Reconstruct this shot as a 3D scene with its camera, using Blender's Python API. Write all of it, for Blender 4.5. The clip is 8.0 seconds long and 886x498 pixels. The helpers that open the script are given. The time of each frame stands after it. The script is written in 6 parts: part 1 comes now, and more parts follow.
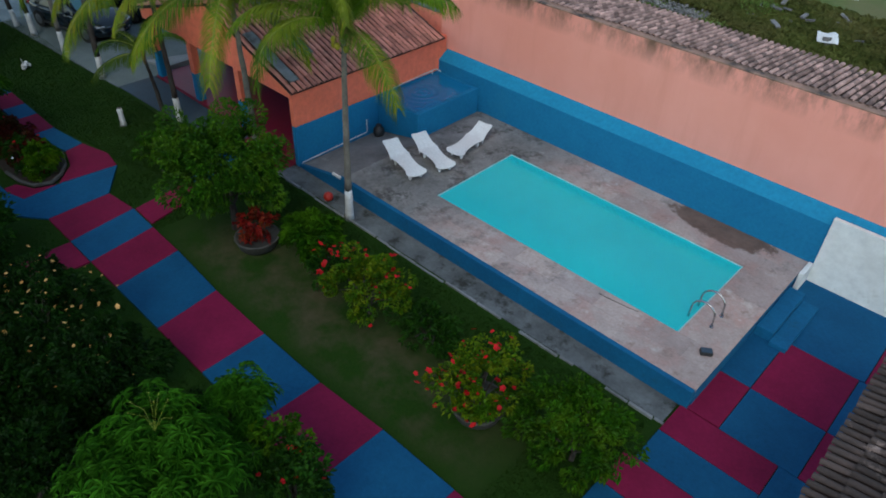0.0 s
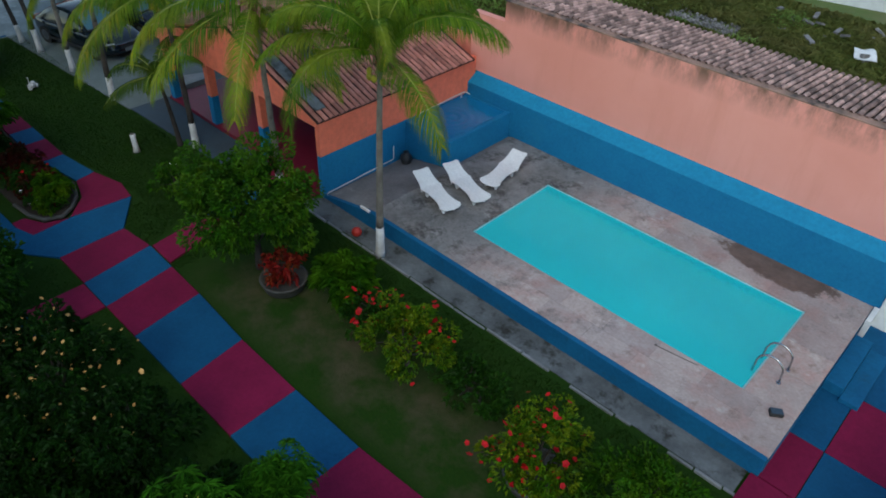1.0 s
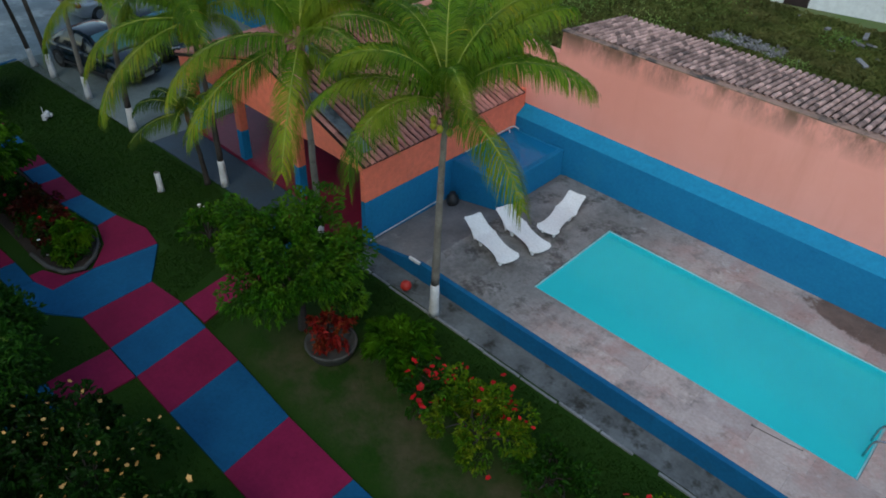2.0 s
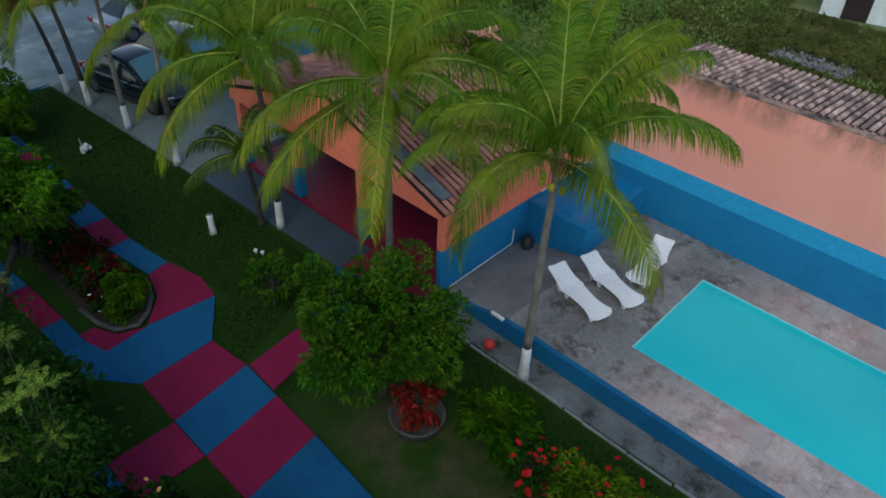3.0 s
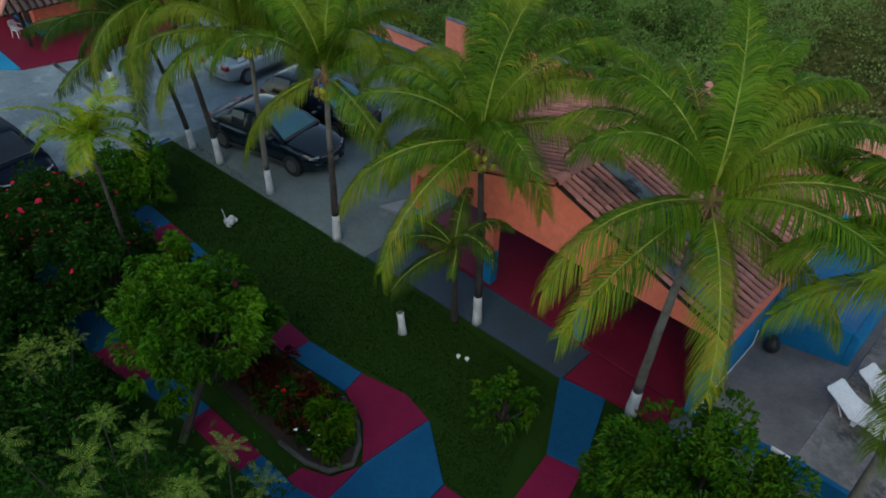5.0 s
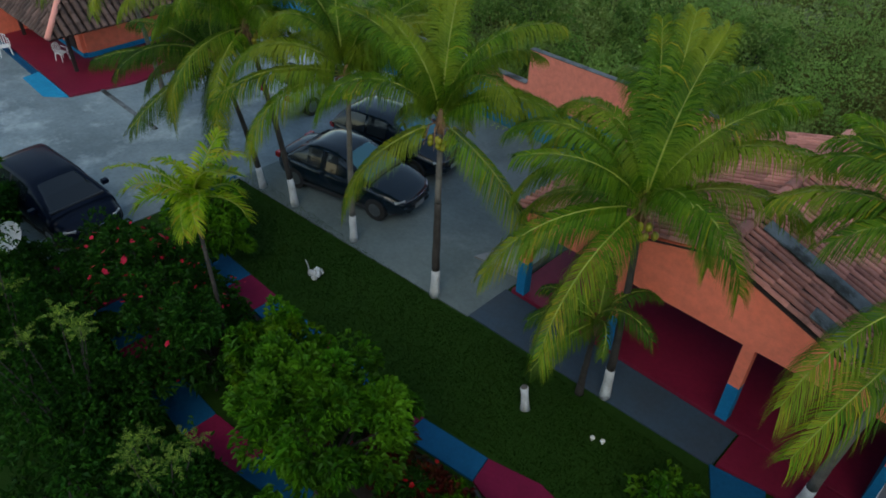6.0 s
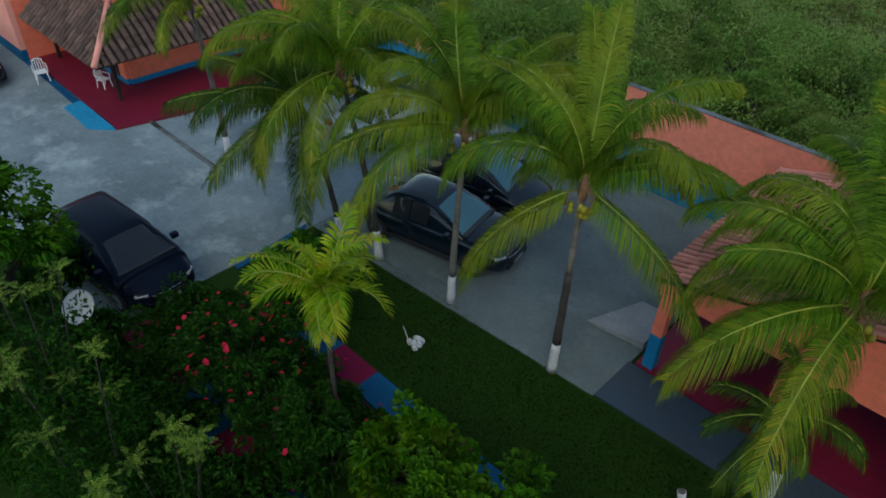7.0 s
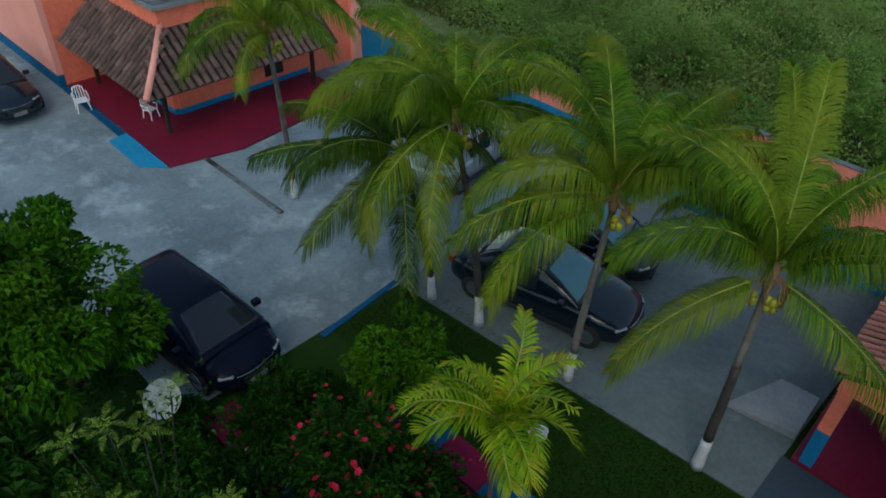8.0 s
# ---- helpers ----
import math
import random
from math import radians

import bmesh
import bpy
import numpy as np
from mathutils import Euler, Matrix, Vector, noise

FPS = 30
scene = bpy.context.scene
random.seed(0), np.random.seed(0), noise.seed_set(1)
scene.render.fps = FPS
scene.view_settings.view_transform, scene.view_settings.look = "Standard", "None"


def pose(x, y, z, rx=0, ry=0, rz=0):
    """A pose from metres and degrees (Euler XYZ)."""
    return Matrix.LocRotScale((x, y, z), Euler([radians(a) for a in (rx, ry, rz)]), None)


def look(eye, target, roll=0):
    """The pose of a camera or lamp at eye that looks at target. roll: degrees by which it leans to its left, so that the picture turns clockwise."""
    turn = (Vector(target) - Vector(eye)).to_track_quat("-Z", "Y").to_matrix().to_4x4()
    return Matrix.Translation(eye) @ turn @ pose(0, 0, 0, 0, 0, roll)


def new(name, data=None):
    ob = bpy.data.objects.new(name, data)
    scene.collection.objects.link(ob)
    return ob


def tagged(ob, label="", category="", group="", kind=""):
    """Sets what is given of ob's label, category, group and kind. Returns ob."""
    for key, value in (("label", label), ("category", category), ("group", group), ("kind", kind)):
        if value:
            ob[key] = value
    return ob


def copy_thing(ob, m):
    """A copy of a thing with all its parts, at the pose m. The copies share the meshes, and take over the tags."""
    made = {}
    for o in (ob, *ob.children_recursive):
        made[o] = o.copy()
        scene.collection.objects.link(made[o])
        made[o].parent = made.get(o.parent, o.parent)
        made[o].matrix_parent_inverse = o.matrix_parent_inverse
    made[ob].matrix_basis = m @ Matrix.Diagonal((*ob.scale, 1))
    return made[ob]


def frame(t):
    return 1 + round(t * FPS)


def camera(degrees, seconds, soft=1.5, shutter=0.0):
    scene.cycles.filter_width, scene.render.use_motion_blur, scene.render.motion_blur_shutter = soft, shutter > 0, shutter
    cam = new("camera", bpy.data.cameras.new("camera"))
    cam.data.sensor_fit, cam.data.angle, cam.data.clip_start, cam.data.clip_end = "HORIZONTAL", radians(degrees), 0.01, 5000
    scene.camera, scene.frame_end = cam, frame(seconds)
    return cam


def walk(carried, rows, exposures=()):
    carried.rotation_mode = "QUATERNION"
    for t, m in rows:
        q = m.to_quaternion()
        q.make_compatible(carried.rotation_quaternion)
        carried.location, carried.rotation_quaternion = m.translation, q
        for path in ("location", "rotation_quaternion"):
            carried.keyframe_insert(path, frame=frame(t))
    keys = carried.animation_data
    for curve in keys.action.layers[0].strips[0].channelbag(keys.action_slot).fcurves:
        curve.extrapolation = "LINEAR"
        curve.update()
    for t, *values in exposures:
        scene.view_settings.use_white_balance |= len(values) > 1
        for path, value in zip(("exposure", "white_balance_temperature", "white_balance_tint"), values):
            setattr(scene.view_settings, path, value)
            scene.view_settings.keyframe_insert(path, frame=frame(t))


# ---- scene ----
cam = camera(64.7, 8.0, soft=1.8)
SKY, SUN = 0.15, 0.5
PATH = [
    (0, (10.385, -11.16, 10.718), (9.331, -9.996, 9.479), 2.5),
    (0.5, (9.65, -10.97, 10.746), (8.597, -9.806, 9.506), 2.5),
    (1, (8.717, -10.745, 10.775), (7.665, -9.579, 9.536), 2.6),
    (2.5, (5.189, -10.202, 10.741), (4.135, -9.029, 9.512), 2.8),
    (3, (3.951, -10.222, 10.762), (2.887, -9.056, 9.533), 2.4),
    (3.5, (2.629, -10.379, 10.862), (1.561, -9.228, 9.624), 1.9),
    (4, (1.272, -10.552, 11.005), (0.197, -9.416, 9.758), 1.3),
    (4.5, (-0.181, -10.739, 11.093), (-1.261, -9.616, 9.838), 0.9),
    (6, (-4.859, -11.457, 10.99), (-5.945, -10.316, 9.757), 1.7),
    (6.5, (-6.542, -11.575, 10.997), (-7.624, -10.43, 9.764), 1.9),
    (7, (-8.265, -11.684, 11.019), (-9.341, -10.534, 9.786), 2.1),
    (7.5, (-9.969, -11.75, 10.992), (-11.042, -10.595, 9.761), 2.4),
    (8, (-11.66, -11.756, 10.954), (-12.73, -10.599, 9.723), 2.6),
]
walk(cam, [(t, look(eye, target, roll)) for t, eye, target, roll in PATH], exposures=[(0.0, 0.78, 7500, 2), (2.5, 0.78, 7500, 2), (4.5, 0.68, 7600, 2), (6.5, 0.62, 7600, 1), (8.0, 0.56, 7500, 1)])

# ---- world, sun, exposure ----
world = bpy.data.worlds.new("dusk_sky")
scene.world = world
world.use_nodes = True
_wn, _wl = world.node_tree.nodes, world.node_tree.links
_sky = _wn.new("ShaderNodeTexSky")
_sky.sky_type = "NISHITA"
_sky.sun_disc = False
_sky.sun_elevation = radians(50)
_sky.sun_rotation = radians(150)
_sky.air_density, _sky.dust_density, _sky.ozone_density = 1.0, 0.4, 1.3
_wn["Background"].inputs["Strength"].default_value = SKY
_wl.new(_sky.outputs["Color"], _wn["Background"].inputs["Color"])
sun_data = bpy.data.lights.new("sun", "SUN")
sun_data.energy, sun_data.angle, sun_data.color = SUN, radians(30), (1.0, 0.96, 0.90)
sun = new("sun", sun_data)
sun.matrix_world = look((0, 0, 35.8), (-15, 26, 0))

# ---- materials ----


def nodes_of(name):
    m = bpy.data.materials.new(name)
    m.use_nodes = True
    return m, m.node_tree.nodes, m.node_tree.links, m.node_tree.nodes["Principled BSDF"]


def noise_node(n, l, scale, detail=5.0, rough=0.6, coord=None):
    t = n.new("ShaderNodeTexNoise")
    t.inputs["Scale"].default_value, t.inputs["Detail"].default_value, t.inputs["Roughness"].default_value = scale, detail, rough
    if coord is not None:
        l.new(coord, t.inputs["Vector"])
    return t.outputs["Fac"]


def ramp_node(n, l, fac, lo, hi, a=(0, 0, 0, 1), b=(1, 1, 1, 1)):
    r = n.new("ShaderNodeValToRGB")
    r.color_ramp.elements[0].position, r.color_ramp.elements[1].position = lo, hi
    r.color_ramp.elements[0].color, r.color_ramp.elements[1].color = a, b
    l.new(fac, r.inputs["Fac"])
    return r.outputs["Color"]


def mix_node(n, l, fac, a, b, mode="MIX"):
    x = n.new("ShaderNodeMix")
    x.data_type, x.blend_type = "RGBA", mode
    for sock, v in ((x.inputs["Factor"], fac), (x.inputs["A"], a), (x.inputs["B"], b)):
        if isinstance(v, (int, float)):
            sock.default_value = v
        elif isinstance(v, tuple):
            sock.default_value = (*v[:3], 1)
        else:
            l.new(v, sock)
    return x.outputs["Result"]


def random_value(n, l):
    """One value a piece: by object and by loose island."""
    a, b, s = n.new("ShaderNodeObjectInfo"), n.new("ShaderNodeNewGeometry"), n.new("ShaderNodeMath")
    f = n.new("ShaderNodeMath")
    s.operation, f.operation = "ADD", "FRACT"
    l.new(a.outputs["Random"], s.inputs[0])
    l.new(b.outputs["Random Per Island"], s.inputs[1])
    l.new(s.outputs[0], f.inputs[0])
    return f.outputs[0]


def surface(name, base, second, rough=0.8, scale=1.2, fine=14.0, bump=0.15, metal=0.0, third=None, third_at=(0.55, 0.7), third_scale=0.6, vary=0.0, spec=0.4, bump_scale=None, coat=0.0):
    """A worn surface: two tones at a large scale, fine grain, stains of a third tone, relief."""
    m, n, l, p = nodes_of(name)
    pos = n.new("ShaderNodeNewGeometry").outputs["Position"]
    big = ramp_node(n, l, noise_node(n, l, scale, 6, 0.65, pos), 0.36, 0.66)
    col = mix_node(n, l, big, base, second)
    grain = noise_node(n, l, fine, 4, 0.7, pos)
    col = mix_node(n, l, 0.35, col, mix_node(n, l, 1.0, col, ramp_node(n, l, grain, 0.3, 0.75, (0.55, 0.55, 0.55, 1), (1.3, 1.3, 1.3, 1)), "MULTIPLY"))
    if third is not None:
        col = mix_node(n, l, ramp_node(n, l, noise_node(n, l, third_scale, 8, 0.7, pos), *third_at), col, third)
    if vary:
        k = ramp_node(n, l, random_value(n, l), 0.0, 1.0, (1 - vary, 1 - vary, 1 - vary, 1), (1 + vary, 1 + vary, 1 + vary, 1))
        col = mix_node(n, l, 1.0, col, k, "MULTIPLY")
    l.new(col, p.inputs["Base Color"])
    p.inputs["Roughness"].default_value, p.inputs["Metallic"].default_value = rough, metal
    p.inputs["Specular IOR Level"].default_value = spec
    p.inputs["Coat Weight"].default_value = coat
    if bump:
        b = n.new("ShaderNodeBump")
        b.inputs["Strength"].default_value, b.inputs["Distance"].default_value = bump, 0.03
        l.new(noise_node(n, l, bump_scale or fine, 6, 0.7, pos), b.inputs["Height"])
        l.new(b.outputs["Normal"], p.inputs["Normal"])
    return m


def foliage(name, dark, light, tip=None, rough=0.5, trans=0.25, clump_scale=1.6, tip_scale=2.3, depth=0.6):
    """Leaves: tone leaf by leaf and by clump, a little light coming through."""
    m, n, l, p = nodes_of(name)
    pos = n.new("ShaderNodeNewGeometry").outputs["Position"]
    r = random_value(n, l)
    col = mix_node(n, l, r, dark, light)
    clump = ramp_node(n, l, noise_node(n, l, clump_scale, 3, 0.6, pos), 0.35, 0.7, (depth, depth, depth, 1), (1.25, 1.25, 1.2, 1))
    col = mix_node(n, l, 1.0, col, clump, "MULTIPLY")
    if tip is not None:
        col = mix_node(n, l, ramp_node(n, l, noise_node(n, l, tip_scale, 4, 0.6, pos), 0.46, 0.80), col, tip)
    l.new(col, p.inputs["Base Color"])
    p.inputs["Roughness"].default_value = rough
    p.inputs["Specular IOR Level"].default_value = 0.12
    tr = n.new("ShaderNodeBsdfTranslucent")
    l.new(col, tr.inputs["Color"])
    mx = n.new("ShaderNodeMixShader")
    mx.inputs[0].default_value = trans
    l.new(p.outputs[0], mx.inputs[1])
    l.new(tr.outputs[0], mx.inputs[2])
    l.new(mx.outputs[0], n["Material Output"].inputs["Surface"])
    return m


CORAL_FADED = surface("faded_coral_paint", (0.80, 0.25, 0.18), (0.72, 0.215, 0.15), 0.88, 0.6, 6, 0.06, third=(0.50, 0.16, 0.12), third_at=(0.55, 0.78))
CORAL = surface("coral_paint", (0.88, 0.205, 0.12), (0.80, 0.175, 0.10), 0.85, 0.5, 5, 0.05, third=(0.42, 0.15, 0.10), third_at=(0.6, 0.8))
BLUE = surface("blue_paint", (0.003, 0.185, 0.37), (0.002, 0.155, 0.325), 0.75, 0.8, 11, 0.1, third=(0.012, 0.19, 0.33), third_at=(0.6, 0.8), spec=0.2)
# Darker copy of BLUE, with random mould blotches.
BLUE_SIDE = surface("darker_blue_paint", (0.002, 0.115, 0.25), (0.002, 0.09, 0.205), 0.8, 0.9, 12, 0.12, third=(0.02, 0.07, 0.10), third_at=(0.58, 0.75), third_scale=1.4, spec=0.15)
# Hut ramp paint is lighter; on the wall ledge, skylight put into colour.
BLUE_LEDGE = surface("light_blue_paint_and_skylight", (0.004, 0.245, 0.44), (0.003, 0.21, 0.39), 0.75, 0.9, 9, 0.1, third=(0.05, 0.26, 0.38), third_at=(0.64, 0.80), spec=0.2)
WHITE = surface("white_paint", (0.72, 0.74, 0.74), (0.66, 0.68, 0.68), 0.7, 0.8, 3, 0.03, third=(0.36, 0.35, 0.32), third_at=(0.6, 0.8), third_scale=2.0)
PLASTIC = surface("white_plastic", (0.78, 0.79, 0.79), (0.72, 0.73, 0.73), 0.45, 3, 20, 0.03)
RED_TILE = surface("crimson_paint", (0.21, 0.010, 0.050), (0.165, 0.008, 0.040), 0.8, 0.9, 14, 0.12, third=(0.11, 0.008, 0.028), third_at=(0.6, 0.85), vary=0.08, spec=0.12)
BLUE_TILE = surface("blue_floor_paint", (0.003, 0.085, 0.19), (0.002, 0.066, 0.155), 0.8, 0.9, 14, 0.12, third=(0.008, 0.055, 0.10), third_at=(0.6, 0.85), vary=0.08, spec=0.12)
RED_FLOOR = surface("red_porch_paint", (0.20, 0.009, 0.034), (0.155, 0.007, 0.026), 0.5, 0.7, 9, 0.06)
DECK_GREY = surface("weathered_concrete", (0.22, 0.215, 0.215), (0.13, 0.13, 0.135), 0.85, 0.9, 15, 0.25, third=(0.34, 0.33, 0.32), third_at=(0.6, 0.75), third_scale=1.2)


def deck_material():
    """Pinkish worn paving, greyer at the house end, with blotches and one damp brown stain by the wall."""
    m, n, l, p = nodes_of("deck_concrete")
    pos = n.new("ShaderNodeNewGeometry").outputs["Position"]
    sep = n.new("ShaderNodeSeparateXYZ")
    l.new(pos, sep.inputs[0])
    warm = mix_node(n, l, ramp_node(n, l, noise_node(n, l, 0.7, 7, 0.7, pos), 0.34, 0.66), (0.355, 0.285, 0.265), (0.485, 0.41, 0.39))
    warm = mix_node(n, l, ramp_node(n, l, noise_node(n, l, 1.3, 6, 0.65, pos), 0.48, 0.64), warm, (0.415, 0.28, 0.255))
    warm = mix_node(n, l, ramp_node(n, l, noise_node(n, l, 2.7, 7, 0.7, pos), 0.57, 0.70), warm, (0.26, 0.185, 0.16))
    warm = mix_node(n, l, ramp_node(n, l, noise_node(n, l, 1.9, 5, 0.6, pos), 0.62, 0.74), warm, (0.54, 0.49, 0.47))
    tone = ramp_node(n, l, random_value(n, l), 0.0, 1.0, (0.86, 0.85, 0.86, 1), (1.10, 1.08, 1.06, 1))
    warm = mix_node(n, l, 1.0, warm, tone, "MULTIPLY")
    grey = mix_node(n, l, ramp_node(n, l, noise_node(n, l, 0.8, 7, 0.7, pos), 0.36, 0.66), (0.12, 0.118, 0.116), (0.31, 0.30, 0.295))
    grey = mix_node(n, l, ramp_node(n, l, noise_node(n, l, 1.5, 8, 0.75, pos), 0.50, 0.62), grey, (0.065, 0.062, 0.06))
    grey = mix_node(n, l, ramp_node(n, l, noise_node(n, l, 2.3, 6, 0.7, pos), 0.62, 0.74), grey, (0.36, 0.355, 0.35))
    end, soft = n.new("ShaderNodeMapRange"), n.new("ShaderNodeMath")
    soft.operation = "MULTIPLY_ADD"
    l.new(noise_node(n, l, 0.6, 5, 0.6, pos), soft.inputs[0])
    soft.inputs[1].default_value = 2.6
    l.new(sep.outputs["X"], soft.inputs[2])
    end.inputs["From Min"].default_value, end.inputs["From Max"].default_value = 1.5, 3.6
    l.new(soft.outputs[0], end.inputs["Value"])
    col = mix_node(n, l, end.outputs[0], grey, warm)
    col = mix_node(n, l, ramp_node(n, l, noise_node(n, l, 0.8, 8, 0.75, pos), 0.56, 0.70), col, (0.17, 0.145, 0.135))
    grain = ramp_node(n, l, noise_node(n, l, 16, 5, 0.7, pos), 0.3, 0.75, (0.8, 0.8, 0.8, 1), (1.12, 1.12, 1.12, 1))
    col = mix_node(n, l, 1.0, col, grain, "MULTIPLY")
    # the damp patch: an ellipse with a ragged rim
    mp, dist, rag = n.new("ShaderNodeMapping"), n.new("ShaderNodeVectorMath"), n.new("ShaderNodeMath")
    mp.inputs["Location"].default_value, mp.inputs["Scale"].default_value = (-6.0 / 1.45, -4.12 / 0.62, 0.0), (1 / 1.45, 1 / 0.62, 0.0)
    l.new(pos, mp.inputs["Vector"])
    dist.operation = "LENGTH"
    l.new(mp.outputs[0], dist.inputs[0])
    rag.operation = "MULTIPLY_ADD"
    l.new(noise_node(n, l, 2.6, 6, 0.7, pos), rag.inputs[0])
    rag.inputs[1].default_value = 1.3
    l.new(dist.outputs["Value"], rag.inputs[2])
    half = n.new("ShaderNodeMath")
    half.operation = "MULTIPLY"
    half.inputs[1].default_value = 0.5
    l.new(rag.outputs[0], half.inputs[0])
    damp = ramp_node(n, l, half.outputs[0], 0.74, 0.82, (1, 1, 1, 1), (0, 0, 0, 1))
    brown = mix_node(n, l, noise_node(n, l, 3, 6, 0.7, pos), (0.050, 0.030, 0.022), (0.24, 0.15, 0.12))
    l.new(mix_node(n, l, damp, col, brown), p.inputs["Base Color"])
    p.inputs["Roughness"].default_value = 0.82
    b = n.new("ShaderNodeBump")
    b.inputs["Strength"].default_value, b.inputs["Distance"].default_value = 0.25, 0.02
    l.new(noise_node(n, l, 16, 6, 0.7, pos), b.inputs["Height"])
    l.new(b.outputs["Normal"], p.inputs["Normal"])
    return m


DECK = deck_material()
DRAIN = surface("mossy_gutter_concrete", (0.155, 0.172, 0.182), (0.065, 0.072, 0.074), 0.85, 1.2, 16, 0.3, third=(0.022, 0.022, 0.018), third_at=(0.52, 0.62), third_scale=1.1)
SLAB = surface("smooth_pale_cement", (0.28, 0.30, 0.31), (0.20, 0.215, 0.225), 0.85, 1.0, 14, 0.15, third=(0.18, 0.19, 0.19), third_at=(0.6, 0.78))
KERB = surface("pale_kerb_concrete", (0.24, 0.255, 0.265), (0.14, 0.15, 0.15), 0.85, 1.4, 16, 0.25)
# Darker copy of the yard concrete: palm shade put into the colour.
ROAD_SHADED = surface("shaded_yard_concrete", (0.138, 0.178, 0.180), (0.090, 0.120, 0.122), 0.88, 0.5, 9, 0.3, third=(0.175, 0.21, 0.212), third_at=(0.58, 0.74), third_scale=0.8)
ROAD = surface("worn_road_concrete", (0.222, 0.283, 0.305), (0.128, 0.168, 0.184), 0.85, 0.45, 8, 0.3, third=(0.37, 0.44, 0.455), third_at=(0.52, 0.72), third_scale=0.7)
GREY_PATH = surface("grey_blue_screed", (0.034, 0.066, 0.10), (0.036, 0.054, 0.074), 0.8, 0.7, 12, 0.15)
POOL = surface("turquoise_pool_paint", (0.03, 0.55, 0.58), (0.02, 0.48, 0.52), 0.5, 0.8, 8, 0.05)
RIM = surface("pale_turquoise_tile", (0.30, 0.64, 0.66), (0.22, 0.56, 0.59), 0.35, 2, 14, 0.08)
CLAY = surface("red_clay_tile", (0.52, 0.21, 0.165), (0.37, 0.135, 0.105), 0.85, 1.6, 18, 0.25, third=(0.10, 0.065, 0.055), third_at=(0.55, 0.72), third_scale=1.3, vary=0.3)
CLAY_OLD = surface("weathered_clay_tile", (0.50, 0.31, 0.265), (0.24, 0.14, 0.118), 0.88, 2.2, 18, 0.25, third=(0.10, 0.085, 0.08), third_at=(0.56, 0.72), third_scale=1.6, vary=0.6)
CLAY_HUT = surface("brown_clay_tile", (0.155, 0.093, 0.075), (0.072, 0.044, 0.037), 0.88, 2.2, 18, 0.25, third=(0.09, 0.07, 0.06), third_at=(0.56, 0.72), third_scale=1.4, vary=0.35)
CLAY_DARK = surface("dark_clay_tile", (0.075, 0.052, 0.045), (0.04, 0.03, 0.027), 0.88, 2.2, 18, 0.25, third=(0.26, 0.19, 0.165), third_at=(0.60, 0.70), third_scale=1.6, vary=0.4)
# Near-black brown: shade between tiles and inside openings put into the colour.
UNDER = surface("shaded_dark_brown", (0.035, 0.02, 0.018), (0.022, 0.014, 0.012), 0.9, 2, 12, 0.1)
BARK = surface("palm_bark", (0.17, 0.155, 0.135), (0.10, 0.09, 0.078), 0.9, 3, 26, 0.5, third=(0.055, 0.05, 0.045), third_at=(0.55, 0.7), third_scale=2.5)
BARK_DARK = surface("dark_bark", (0.055, 0.046, 0.04), (0.026, 0.022, 0.019), 0.9, 4, 24, 0.5)
LIME = surface("limewash", (0.62, 0.64, 0.65), (0.45, 0.46, 0.46), 0.9, 4, 22, 0.3, third=(0.22, 0.2, 0.18), third_at=(0.62, 0.75), third_scale=6)
SOIL = surface("dark_soil", (0.028, 0.02, 0.015), (0.018, 0.013, 0.010), 0.95, 2.5, 20, 0.5)
CLAY_POT = surface("grey_cement_pot", (0.075, 0.075, 0.07), (0.04, 0.04, 0.038), 0.85, 4, 20, 0.25)
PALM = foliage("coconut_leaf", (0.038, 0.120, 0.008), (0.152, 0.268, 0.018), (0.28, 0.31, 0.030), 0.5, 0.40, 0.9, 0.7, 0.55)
# Darker copy of PALM: crown shade put into the leaf colour.
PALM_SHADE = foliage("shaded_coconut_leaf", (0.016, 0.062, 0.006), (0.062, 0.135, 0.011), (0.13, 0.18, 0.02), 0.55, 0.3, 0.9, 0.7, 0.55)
PALM_DRY = foliage("yellowing_coconut_leaf", (0.19, 0.23, 0.012), (0.33, 0.31, 0.020), (0.40, 0.29, 0.03), 0.5, 0.3)
RACHIS = surface("yellow_green_midrib", (0.30, 0.33, 0.045), (0.14, 0.19, 0.02), 0.5, 3, 20, 0.05)
ARECA = foliage("areca_leaf", (0.085, 0.20, 0.006), (0.22, 0.37, 0.012), (0.46, 0.50, 0.03), 0.45, 0.35)
LEAF = foliage("garden_leaf", (0.018, 0.085, 0.004), (0.050, 0.165, 0.006), (0.14, 0.24, 0.010))
# Garden shade is put into this dark leaf colour.
LEAF_DARK = foliage("shaded_deep_green_leaf", (0.009, 0.047, 0.006), (0.026, 0.095, 0.008))
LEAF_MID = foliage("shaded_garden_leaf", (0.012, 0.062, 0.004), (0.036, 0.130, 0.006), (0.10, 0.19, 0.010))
# Darkest copy, with deep shade put into the colour.
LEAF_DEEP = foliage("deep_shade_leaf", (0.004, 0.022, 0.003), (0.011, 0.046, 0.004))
LEAF_BRIGHT = foliage("bright_leaf", (0.017, 0.082, 0.004), (0.052, 0.17, 0.008), (0.11, 0.26, 0.013), 0.5, 0.25, 0.9, 1.2, 0.4)
CASSAVA = foliage("finger_leaf", (0.022, 0.11, 0.008), (0.06, 0.22, 0.016))
LEAF_LIME = foliage("lime_shrub_leaf", (0.018, 0.075, 0.004), (0.065, 0.165, 0.006), (0.26, 0.30, 0.014), 0.5, 0.25, 1.6, 4.5)
